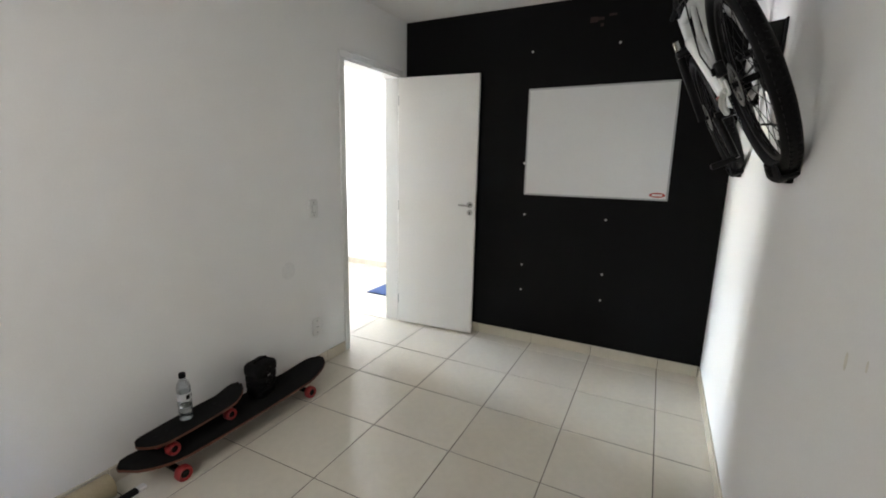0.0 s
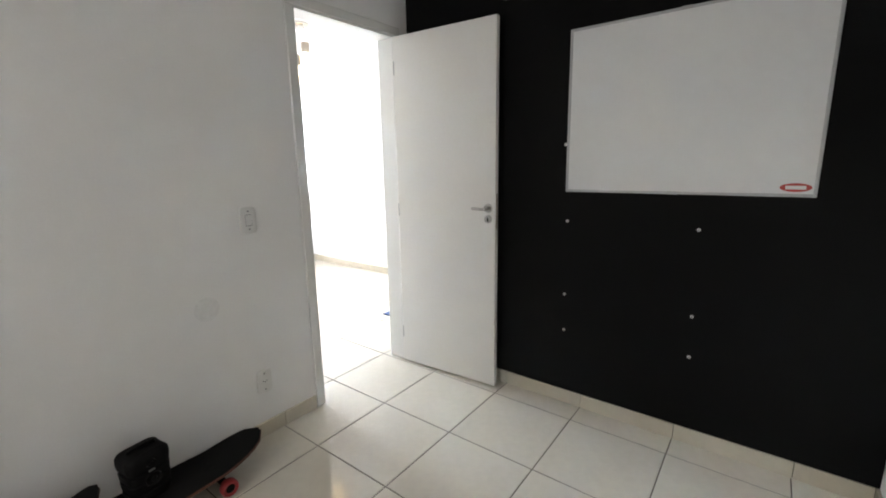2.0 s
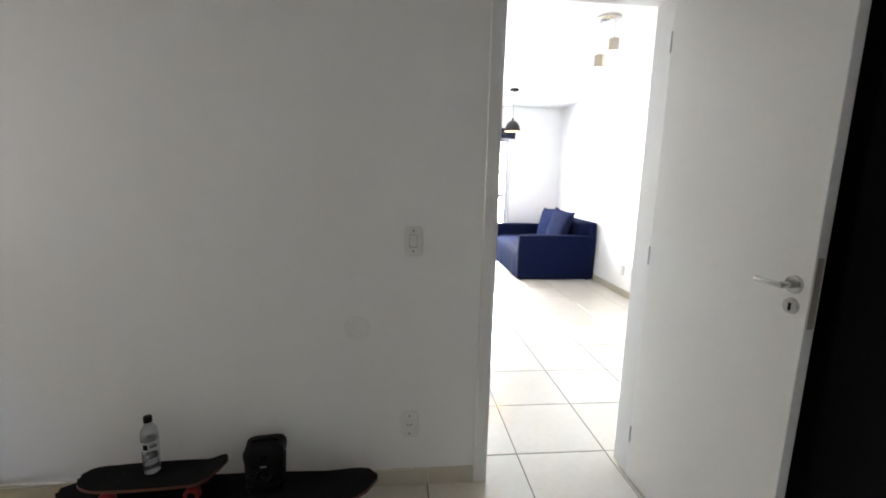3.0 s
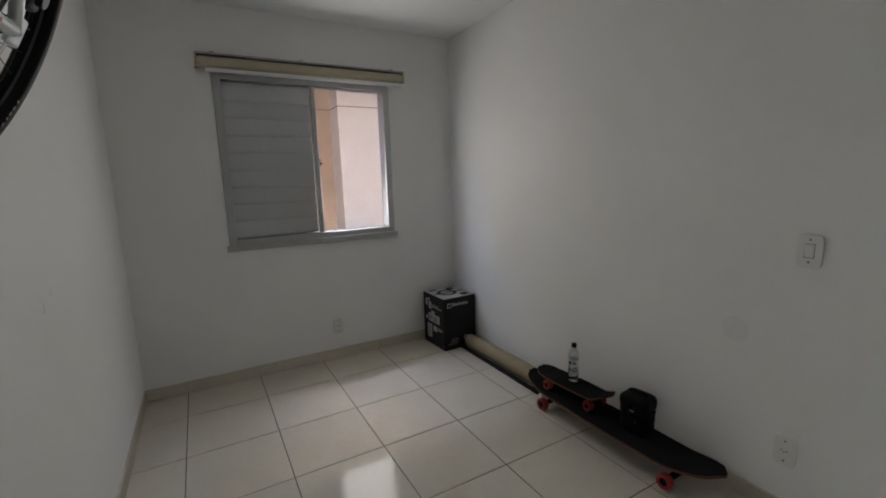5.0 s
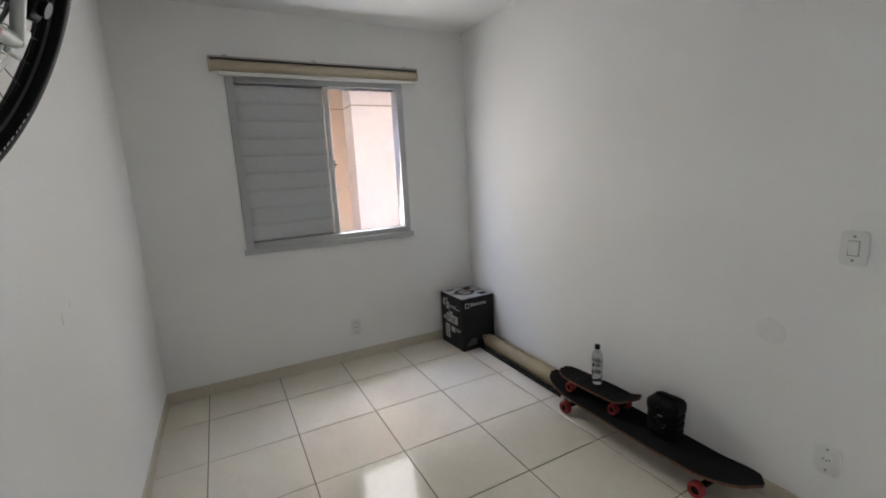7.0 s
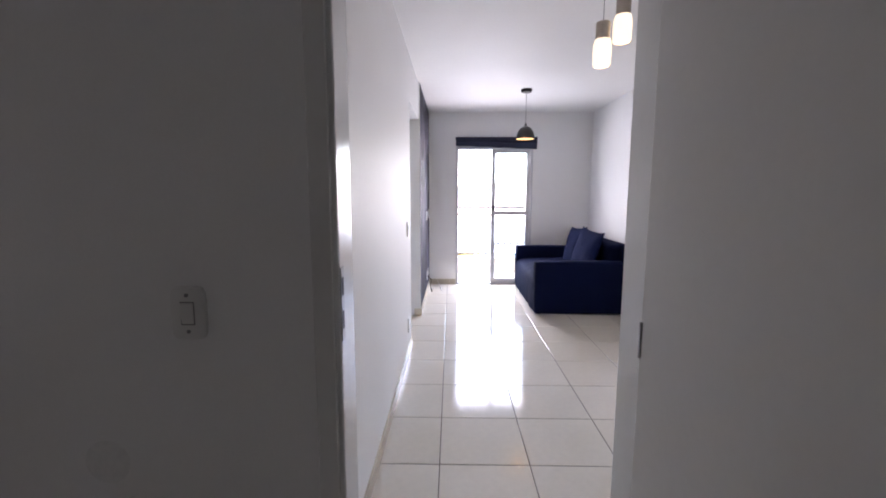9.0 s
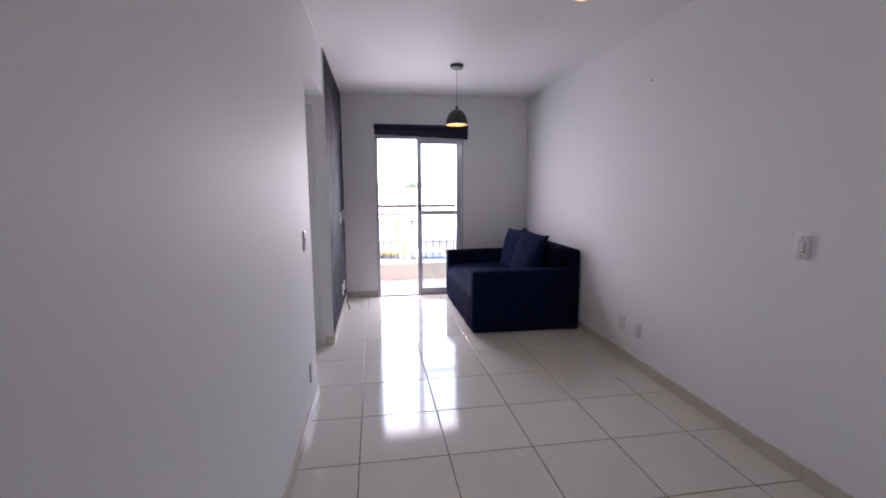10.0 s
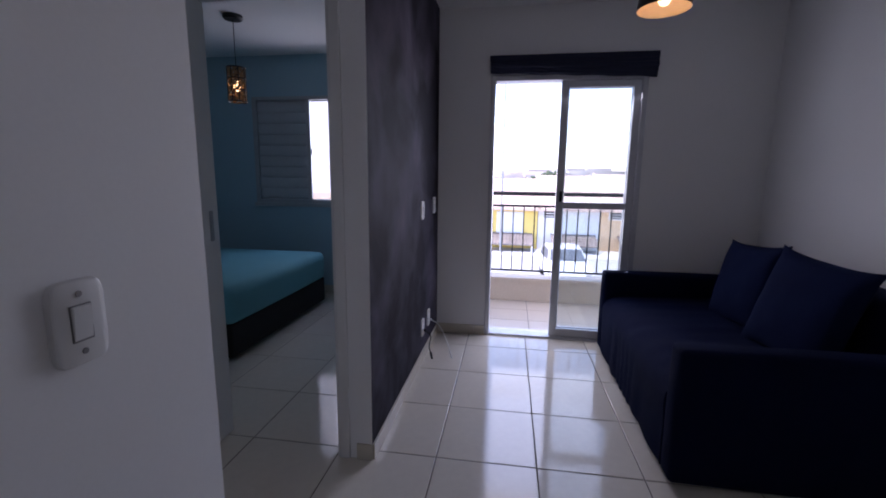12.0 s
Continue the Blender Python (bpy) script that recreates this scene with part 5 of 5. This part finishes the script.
def cage_pendant():
    t = thing("cage_pendant_lamp", pose(-5.45, -2.59, 0), "cylinder pendant lamp with an amber pierced shade, lit", "pendant lamp")
    bm = bmesh.new()
    turned(bm, [(0, 2.515), (0.065, 2.518), (0.075, 2.53), (0.075, H), (0, H)], seg=28)
    part("ceiling_rose", bm, SHADE_B, t, "dark ceiling rose", True)
    bm = bmesh.new()
    rod(bm, (0, 0, 2.15), (0, 0, 2.52), 0.003, seg=6)
    part("cord", bm, PLASTIC_B, t)
    z0, z1, r = 1.888, 2.154, 0.07
    bm = bmesh.new()
    for z in (z0, z0 + 0.09, z0 + 0.18, z1):
        ring(bm, r, 0.005, pose(0, 0, z, 90), 32, 6)
    for k in range(8):
        a = 2 * math.pi * k / 8
        rod(bm, (r * math.cos(a), r * math.sin(a), z0), (r * math.cos(a), r * math.sin(a), z1), 0.004, seg=6)
    part("wire_cage", bm, SHADE_B, t, "dark metal cage")
    bm = bmesh.new()
    n, rows = 40, []
    for j in range(27):
        rows.append([bm.verts.new((0.066 * math.cos(2 * math.pi * k / n), 0.066 * math.sin(2 * math.pi * k / n), z0 + (z1 - z0) * j / 26)) for k in range(n)])
    for j in range(26):
        for k in range(n):
            if (k * 7 + j * 5 + (k * j) % 3) % 4:
                bm.faces.new((rows[j][k], rows[j][(k + 1) % n], rows[j + 1][(k + 1) % n], rows[j + 1][k]))
    part("shade", bm, AMBER, t, "amber pierced shade")
    bm = bmesh.new()
    turned(bm, [(0, 1.97), (0.018, 1.975), (0.027, 2.0), (0.02, 2.03), (0.012, 2.05), (0, 2.05)], seg=16)
    part("bulb", bm, BULB, t, "", True)
    bm = bmesh.new()
    rod(bm, (0, 0, 2.05), (0, 0, 2.154), 0.016, seg=12)
    rod(bm, (-r, 0, 2.15), (r, 0, 2.15), 0.004, seg=6)
    part("lamp_holder", bm, SHADE_B, t)
    return t


AMBER = material("amber_bead_mesh", (0.30, 0.20, 0.10), 0.5, grain=0.4, grain_scale=150)
cage_pendant()


# ---------- balcony and outdoors ----------
STONE = material("beige_stone_sill", (0.50, 0.40, 0.30), 0.5, grain=0.06, grain_scale=80, stain=0.06)
BTILE = material("beige_balcony_tile", (0.48, 0.405, 0.32), 0.3, grain=0.05, grain_scale=50, stain=0.05)
RENDER_C = material("cream_render", (0.70, 0.635, 0.585), 0.85, grain=0.04, grain_scale=30, stain=0.04, bump=0.1, bump_scale=30)
RENDER_P = material("peach_render", (0.55, 0.41, 0.30), 0.85, grain=0.04, grain_scale=30, stain=0.05, bump=0.1, bump_scale=30)
JOINT = material("brown_render_joint", (0.30, 0.22, 0.17), 0.9, grain=0.1)
RAILING = material("dark_painted_railing", (0.03, 0.028, 0.027), 0.5, metal=0.3, grain=0.15)
balcony_floor = structure("balcony_floor", [(-6.85, XC - 0.15, YL, YR + 0.4, -0.2, -0.026)], GROUT, "beige tiled balcony floor", "floor")
structure("balcony_parapet", [(-6.85, -6.68, YL, YR + 0.4, -0.02, 0.20), (-6.87, -6.66, YL, YR + 0.4, 0.20, 0.235)], STONE, "low beige balcony parapet with a stone coping", "parapet")


# Slab added out of view so that less sky reaches the balcony floor and parapet.
structure("balcony_slab", [(-6.9, XC - 0.152, YL, YR + 0.4, H, H + 0.15)], RENDER_C, "added unseen rendered slab that shades the balcony", "ceiling")


def railing():
    t = thing("balcony_railing", pose(-6.76, 0, 0), "dark metal balcony railing with thin upright bars", "railing")
    y0, y1 = YL + 0.01, YR + 0.38
    for z, r in ((1.005, 0.012), (0.30, 0.010)):
        bm = bmesh.new()
        box(bm, -r, r, y0, y1, z - r, z + r, 0.003, 1)
        part("rail", bm, RAILING, t)
    bm = bmesh.new()
    tube(bm, [(0, y0, 1.135), (0, 0, 1.135), (0, y1, 1.135)], 0.022, 12)
    part("handrail", bm, RAILING, t, "round top handrail", True)
    bm = bmesh.new()
    box(bm, -0.006, 0.006, -0.006, 0.006, 0.31, 0.993)
    me = mesh_of("bar", bm, RAILING)
    n = int((y1 - y0) / 0.112)
    for k in range(n):
        b = new("bar", me)
        b.parent = t
        b.location = (0, y0 + 0.06 + k * 0.112, 0)
    for y in (y0 + 0.02, y1 - 0.02):
        bm = bmesh.new()
        box(bm, -0.014, 0.014, y - 0.014, y + 0.014, 0.235, 1.115, 0.003, 1)
        part("post", bm, RAILING, t)


railing()

GROUND_Z = -3.0
ground = structure("ground", [(-1500, 1500, -1500, 1500, GROUND_Z - 0.5, GROUND_Z)], material("pale_concrete_yard", (0.50, 0.485, 0.46), 0.9, grain=0.1, grain_scale=3, stain=0.15, stain_scale=0.3, bump=0.1, bump_scale=4),
                   "pale concrete yard and street far below", "ground")
structure("road", [(-26.2, -21.5, -60, 60, GROUND_Z, GROUND_Z + 0.02)], material("worn_pale_paving", (0.34, 0.335, 0.325), 0.9, grain=0.15, grain_scale=20, stain=0.12), "pale worn concrete street", "road")

ROOF = material("faded_clay_tiles", (0.62, 0.46, 0.37), 0.8, grain=0.15, grain_scale=6, stain=0.2, stain_scale=1.2, bump=0.3, bump_scale=8, per_object=0.05)
SMALLROOF = material("grey_porch_tiles", (0.20, 0.17, 0.15), 0.8, grain=0.2, grain_scale=8, stain=0.2)
DARKGLASS = material("dark_window_glass", (0.05, 0.055, 0.06), 0.15)


def row_house(y0, y1, wall_mat, ridge, label, chimney=False):
    t = thing("row_house", pose(-29, (y0 + y1) / 2, GROUND_Z), label, "house", "row of houses")
    w = (y1 - y0) / 2 - 0.02
    eave = 2.62
    bm = bmesh.new()
    box(bm, -6.5, 0, -w, w, 0, eave)
    part("wall", bm, wall_mat, t)
    bm = bmesh.new()
    pts = [(0.55, eave - 0.1), (-3.4, ridge), (-7.0, eave - 0.1)]
    rows = [[bm.verts.new((x, s * w, z)) for x, z in pts] + [bm.verts.new((x, s * w, z - 0.14)) for x, z in reversed(pts)] for s in (-1, 1)]
    n = len(rows[0])
    for j in range(n):
        bm.faces.new((rows[0][j], rows[0][(j + 1) % n], rows[1][(j + 1) % n], rows[1][j]))
    bm.faces.new(rows[0]), bm.faces.new(rows[1])
    roof = part("roof", bm, ROOF, t, "orange clay tile roof")
    bm = bmesh.new()
    m = int(2 * w / 0.22)
    for k in range(m):
        y = -w + 0.11 + k * 0.22
        tube(bm, [(0.56, y, eave - 0.09), (-1.4, y, (eave - 0.1) * 0.5 + ridge * 0.5 + 0.01), (-3.4, y, ridge + 0.01)], 0.05, 6)
    tagged(part("tile_row", bm, ROOF, roof), kind="stuff")
    bm = bmesh.new()
    tube(bm, [(0.56, -w, eave - 0.06), (-3.4, -w, ridge + 0.05)], 0.10, 6)
    part("verge", bm, RENDER_P, roof)
    for y, wy, z0, z1 in ((-w * 0.62, 0.38, 1.95, 2.42), (w * 0.15, 0.75, 0.5, 2.2)):
        bm = bmesh.new()
        for a in ((y - wy, y + wy, z0 - 0.06, z0), (y - wy, y + wy, z1, z1 + 0.06), (y - wy - 0.06, y - wy, z0 - 0.06, z1 + 0.06), (y + wy, y + wy + 0.06, z0 - 0.06, z1 + 0.06)):
            box(bm, 0.0, 0.05, a[0], a[1], a[2], a[3])
        win = part("window", bm, TRIM, t)
        bm = bmesh.new()
        box(bm, 0.001, 0.012, y - wy, y + wy, z0, z1)
        part("pane", bm, DARKGLASS if z0 > 1 else TRIM, win)
        bm = bmesh.new()
        for k in range(3):
            box(bm, 0.013, 0.03, y - wy, y + wy, z0 + (z1 - z0) * (k + 0.5) / 3, z0 + (z1 - z0) * (k + 0.5) / 3 + 0.04)
        part("louvre", bm, TRIM, win)
    bm = bmesh.new()
    rows = [[bm.verts.new((x, s * w * 0.72 + w * 0.15, z)) for x, z in ((0.0, 0.95), (1.5, 0.45), (1.5, 0.38), (0.0, 0.88))] for s in (-1, 1)]
    for j in range(4):
        bm.faces.new((rows[0][j], rows[0][(j + 1) % 4], rows[1][(j + 1) % 4], rows[1][j]))
    bm.faces.new(rows[0]), bm.faces.new(rows[1])
    porch = part("porch_roof", bm, SMALLROOF, t, "grey tiled porch roof")
    bm = bmesh.new()
    for k in range(int(2 * w * 0.7 / 0.2)):
        y = -w * 0.55 + k * 0.2
        tube(bm, [(0.0, y, 0.96), (1.5, y, 0.46)], 0.04, 5)
    tagged(part("porch_tiles", bm, SMALLROOF, porch), kind="stuff")
    for s in (-1, 1):
        bm = bmesh.new()
        box(bm, 1.35, 1.45, s * w * 0.68 + w * 0.15 - 0.05, s * w * 0.68 + w * 0.15 + 0.05, 0, 0.42)
        part("porch_post", bm, TRIM, t)
    return t


YELLOW = material("yellow_house_paint", (0.76, 0.58, 0.17), 0.8, grain=0.04, stain=0.06)
WHITE_H = material("white_house_paint", (0.72, 0.70, 0.68), 0.8, grain=0.04, stain=0.06)
PEACH_H = material("peach_house_paint", (0.76, 0.52, 0.31), 0.8, grain=0.04, stain=0.06)
row_house(-12.2, -8.2, WHITE_H, 4.3, "low white row house with an orange tile roof")
row_house(-8.2, -2.7, PEACH_H, 4.4, "low peach row house with an orange tile roof")
row_house(-2.7, 1.3, YELLOW, 4.25, "low yellow row house with an orange tile roof")
row_house(1.3, 5.0, WHITE_H, 4.5, "low white row house between coloured neighbours")
row_house(5.0, 9.6, PEACH_H, 4.6, "low peach-orange row house with a tile roof")
row_house(9.6, 14.2, YELLOW, 4.4, "low yellow row house at the street's far end")


CARGLASS = material("sky_lit_car_glass", (0.22, 0.24, 0.26), 0.12, grain=0.05)


def parked_car():
    t = thing("parked_car", pose(-20.6, 1.95, GROUND_Z, 0, 0, 4), "small white hatchback parked in the yard", "car")
    prof = [(-1.9, 0.35), (-1.88, 0.75), (-1.75, 0.95), (-1.45, 1.40), (-0.6, 1.48), (0.25, 1.42), (0.85, 0.98), (1.6, 0.88), (1.9, 0.65), (1.92, 0.35), (1.5, 0.25), (-1.5, 0.25)]
    bm = bmesh.new()
    rows = [[bm.verts.new((x, s * (0.8 if z < 1.0 else 0.66), z)) for x, z in prof] for s in (-1, 1)]
    n = len(prof)
    for j in range(n):
        bm.faces.new((rows[0][j], rows[0][(j + 1) % n], rows[1][(j + 1) % n], rows[1][j]))
    bm.faces.new(rows[0]), bm.faces.new(rows[1])
    bmesh.ops.bevel(bm, geom=list(bm.edges), offset=0.05, segments=2, affect="EDGES")
    part("body", bm, material("white_car_paint", (0.70, 0.71, 0.72), 0.25, coat=0.6), t, "", True)
    for s in (-1, 1):
        bm = bmesh.new()
        vs = [bm.verts.new((x, s * y, z)) for x, y, z in ((-1.35, 0.80, 1.0), (-1.2, 0.705, 1.36), (0.2, 0.705, 1.36), (0.65, 0.80, 1.0))]
        bm.faces.new(vs)
        bmesh.ops.solidify(bm, geom=bm.faces[:], thickness=0.02)
        part("side_window", bm, CARGLASS, t)
        for x in (-1.2, 1.2):
            bm = bmesh.new()
            ring(bm, 0.24, 0.075, Matrix.Translation((x, s * 0.74, 0.315)), 28, 8)
            w = part("wheel", bm, RUBBER, t)
            bm = bmesh.new()
            rod(bm, (x, s * 0.70, 0.315), (x, s * 0.78, 0.315), 0.19, seg=20)
            part("rim", bm, ALU, w)
    bm = bmesh.new()
    vs = [bm.verts.new(p) for p in ((0.30, -0.62, 1.42), (0.30, 0.62, 1.42), (0.86, 0.72, 1.03), (0.86, -0.72, 1.03))]
    bm.faces.new(vs)
    bmesh.ops.solidify(bm, geom=bm.faces[:], thickness=0.02)
    part("windscreen", bm, CARGLASS, t)
    for s in (-1, 1):
        bm = bmesh.new()
        box(bm, 1.84, 1.93, s * 0.62 - 0.12, s * 0.62 + 0.12, 0.62, 0.76, 0.03, 2)
        part("headlight", bm, CHROME, t)


parked_car()


def far_town():
    """Low hillside of small houses and tree clumps on the horizon."""
    rnd = random.Random(11)
    bm = bmesh.new()
    for k in range(260):
        y = rnd.uniform(-130, 130)
        d = rnd.uniform(0, 60)
        x = -150 - d
        z = GROUND_Z + 1.0 + 0.08 * d + 1.2 * math.sin(y * 0.05)
        w, h = rnd.uniform(2.5, 5), rnd.uniform(1.6, 3.2)
        box(bm, x - w, x + w, y - w, y + w, GROUND_Z - 0.1, z + h)
    solid("far_town", bm, material("far_town_walls", (0.48, 0.42, 0.38), 0.9, grain=0.3, grain_scale=0.1, stain=0.3, stain_scale=0.06), "distant low houses on a hazy hillside", "town", "stuff")
    bm = bmesh.new()
    for k in range(420):
        y = rnd.uniform(-130, 130)
        if noise.noise(Vector((y * 0.06, 3.1, 0))) < 0.02:
            continue
        x = -145 - rnd.uniform(0, 55)
        c = Vector((x, y, GROUND_Z + 3.4 + rnd.uniform(0, 2.2)))
        for q in range(5):
            p = c + Vector((rnd.uniform(-1.5, 1.5), rnd.uniform(-1.8, 1.8), rnd.uniform(-1.2, 1.0)))
            bmesh.ops.create_icosphere(bm, subdivisions=1, radius=rnd.uniform(0.5, 1.1), matrix=Matrix.Translation(p))
    for v in bm.verts:
        v.co += Vector((rnd.uniform(-0.2, 0.2), rnd.uniform(-0.2, 0.2), rnd.uniform(-0.2, 0.2)))
    solid("far_trees", bm, material("far_foliage", (0.07, 0.09, 0.05), 0.9, grain=0.3, grain_scale=0.8), "distant dark tree clumps among the houses", "trees", "stuff")


far_town()
bm = bmesh.new()
rod(bm, (-27.3, -0.9, GROUND_Z), (-27.3, -0.9, 8.5), 0.06, 0.05, 8)
pole = thing("utility_pole", Matrix(), "thin grey street pole in front of the houses", "utility pole")
part("pole", bm, material("weathered_concrete_pole", (0.3, 0.3, 0.29), 0.9, grain=0.1), pole)
bm = bmesh.new()
rod(bm, (-27.3, -1.8, 7.9), (-27.3, 0.0, 7.9), 0.05, seg=6)
part("crossarm", bm, RAILING, pole)

# neighbouring block seen from the two bedroom windows
nb = thing("neighbouring_block", pose(0, 0, GROUND_Z), "cream and peach rendered wall of the neighbouring apartment block", "apartment building")
YN, YF, XN = -8.0, -8.5, -0.27      # near face, set-back face, corner between them
for a, mat in (((-4.0, XN, -9.6, YN, 0, 6.4), RENDER_C), ((XN, 6.4, -9.6, YF, 0, 6.4), RENDER_P)):
    bm = bmesh.new()
    box(bm, *a)
    part("wall", bm, mat, nb)
for z in (5.655, 2.85):
    bm = bmesh.new()
    box(bm, -3.19, XN - 0.003, YN, YN + 0.006, z, z + 0.016)
    box(bm, XN, XN + 0.006, YF + 0.007, YN + 0.006, z, z + 0.016)
    box(bm, XN + 0.0065, 5.49, YF, YF + 0.006, z, z + 0.016)
    part("joint", bm, JOINT, nb, "thin recessed render joint")
# Unseen end walls, added to keep side light off the facade and the window.
for x0, x1, y in ((5.5, 5.8, YF), (-3.5, -3.2, YN)):
    bm = bmesh.new()
    box(bm, x0, x1, y, YW - 0.16, 0, 6.4)
    part("light_well_wall", bm, RENDER_C, nb)
# Overhead slab, added out of view; its edge sets how much sky gets in.
bm = bmesh.new()
box(bm, -4.1, 6.5, -9.7, -4.99, 6.404, 6.56, 0.02, 1)
part("roof_slab", bm, RENDER_C, nb, "added unseen slab that dims the daylight between the blocks")
# Out of view: added below, above and beside the window wall to stop light.
structure("facade_south", [(-3.2, -0.12, YW - 0.15, YW, GROUND_Z, 3.4), (-0.12, 5.5, YW - 0.15, YW, GROUND_Z, -0.2), (-0.12, 5.5, YW - 0.15, YW, H + 0.152, 3.4),
                           (XB + 0.152, 5.5, YW - 0.15, YW, -0.2, H + 0.152)], RENDER_C, "added unseen rendered wall that stops stray light round the window wall", "wall")
# Second added slab, never in view; only a slit of sky stays open beside it.
structure("eaves", [(-3.45, 5.75, -4.765, YW, 3.404, 3.56)], RENDER_C, "added unseen rendered slab that keeps sun and sky off the window", "eaves")
nb2 = thing("opposite_block", pose(-12, -5.2, GROUND_Z), "cream rendered wall of a block beyond the large bedroom", "apartment building")
bm = bmesh.new()
box(bm, -0.5, 0, -6.0, 3.6, 0, 9.5)
part("wall", bm, RENDER_C, nb2)
bm = bmesh.new()
box(bm, 0, 0.02, -6.0, 3.6, 2.9, 3.9)
part("wall_band", bm, RENDER_P, nb2)


# ---------- floor tiles and skirting, piece by piece ----------
bm = bmesh.new()
g = T / 2 - 0.0024
lo = [bm.verts.new((x, y, -0.010)) for x, y in ((-g, -g), (g, -g), (g, g), (-g, g))]
md = [bm.verts.new((x, y, -0.0014)) for x, y in ((-g, -g), (g, -g), (g, g), (-g, g))]
gi = g - 0.0022
hi = [bm.verts.new((x, y, 0.0)) for x, y in ((-gi, -gi), (gi, -gi), (gi, gi), (-gi, gi))]
for a, b in ((lo, md), (md, hi)):
    for k in range(4):
        bm.faces.new((a[k], a[(k + 1) % 4], b[(k + 1) % 4], b[k]))
bm.faces.new(hi)
tile_mesh = mesh_of("tile", bm, TILE)
rooms = [(0, XB, YW, 0), (-0.12, 0, D0, D1), (XC - 0.13, -0.12, YL, YR), (XP, XE, -2.3, YL), (XW2, XP, -4.2, YL - 0.12)]
rt = random.Random(2)
for i in range(-16, 6):
    for j in range(-9, 6):
        u, v = TX + T * (i + 0.5) - 1.2, TY + T * (j + 0.5) + 0.6
        x, y = 1.2 + u * math.cos(SKEW) - v * math.sin(SKEW), -0.6 + u * math.sin(SKEW) + v * math.cos(SKEW)
        if any(x < b + 0.22 and x > a - 0.22 and y < d + 0.22 and y > c - 0.22 for a, b, c, d in rooms):
            if x < -5.6 and y > -1.15:
                continue
            ob = new("tile", tile_mesh)
            ob.parent = floor
            ob.location = (x, y, rt.uniform(-0.0004, 0.0))
            ob.rotation_euler = (rt.uniform(-0.0007, 0.0007), rt.uniform(-0.0007, 0.0007), SKEW)

bm = bmesh.new()
box(bm, -0.163, 0.163, -0.198, 0.198, -0.006, 0.0, 0.0015, 1)
balcony_tile_mesh = mesh_of("balcony_tile", bm, BTILE)
for i in range(3):
    for j in range(7):
        ob = new("balcony_tile", balcony_tile_mesh)
        ob.parent = balcony_floor
        ob.location = (-6.515 + 0.33 * i, YL + 0.2 + 0.4 * j, -0.020)

skirting = new("baseboard")
tagged(skirting, "beige ceramic skirting tiles along the walls", "skirting", "", "structure")


def skirt_run(axis, fixed, sign, a0, a1):
    """Pieces along x (axis 0) or y (axis 1) on the wall face at fixed, sticking out towards sign."""
    start = TX if axis == 0 else TY
    cuts = [a0] + [start + T * k for k in range(-20, 20) if a0 + 0.01 < start + T * k < a1 - 0.01] + [a1]
    for p, q in zip(cuts, cuts[1:]):
        bm = bmesh.new()
        u0, u1 = p + 0.0012, q - 0.0012
        f0, f1 = sorted((fixed, fixed + sign * 0.011))
        b = (u0, u1, f0, f1, 0.0, 0.078) if axis == 0 else (f0, f1, u0, u1, 0.0, 0.078)
        box(bm, *b, 0.0015, 1)
        ob = new("skirting_piece", mesh_of("skirting_piece", bm, SKIRT))
        ob.parent = skirting


skirt_run(0, 0, -1, 0.012, XB - 0.012)
skirt_run(1, XB, -1, YW + 0.012, -0.001)
skirt_run(0, YW, 1, 0.012, XB)
skirt_run(1, 0, 1, YW, D0 - 0.062)
skirt_run(1, 0, 1, D1 + 0.062, -0.012)
skirt_run(0, YL, 1, XE, -0.134)
skirt_run(1, -0.12, -1, D1 + 0.062, YR - 0.012)
skirt_run(0, YD, 1, XC + 0.012, XP)
skirt_run(1, XP, 1, YL - 0.058, YD)
skirt_run(0, YR, -1, XC, -0.12)
skirt_run(1, XC, 1, YL + 0.012, B0 - 0.002)
skirt_run(1, XC, 1, B1 + 0.002, YR - 0.012)
skirt_run(1, XW2, 1, -4.2, YL - 0.12)
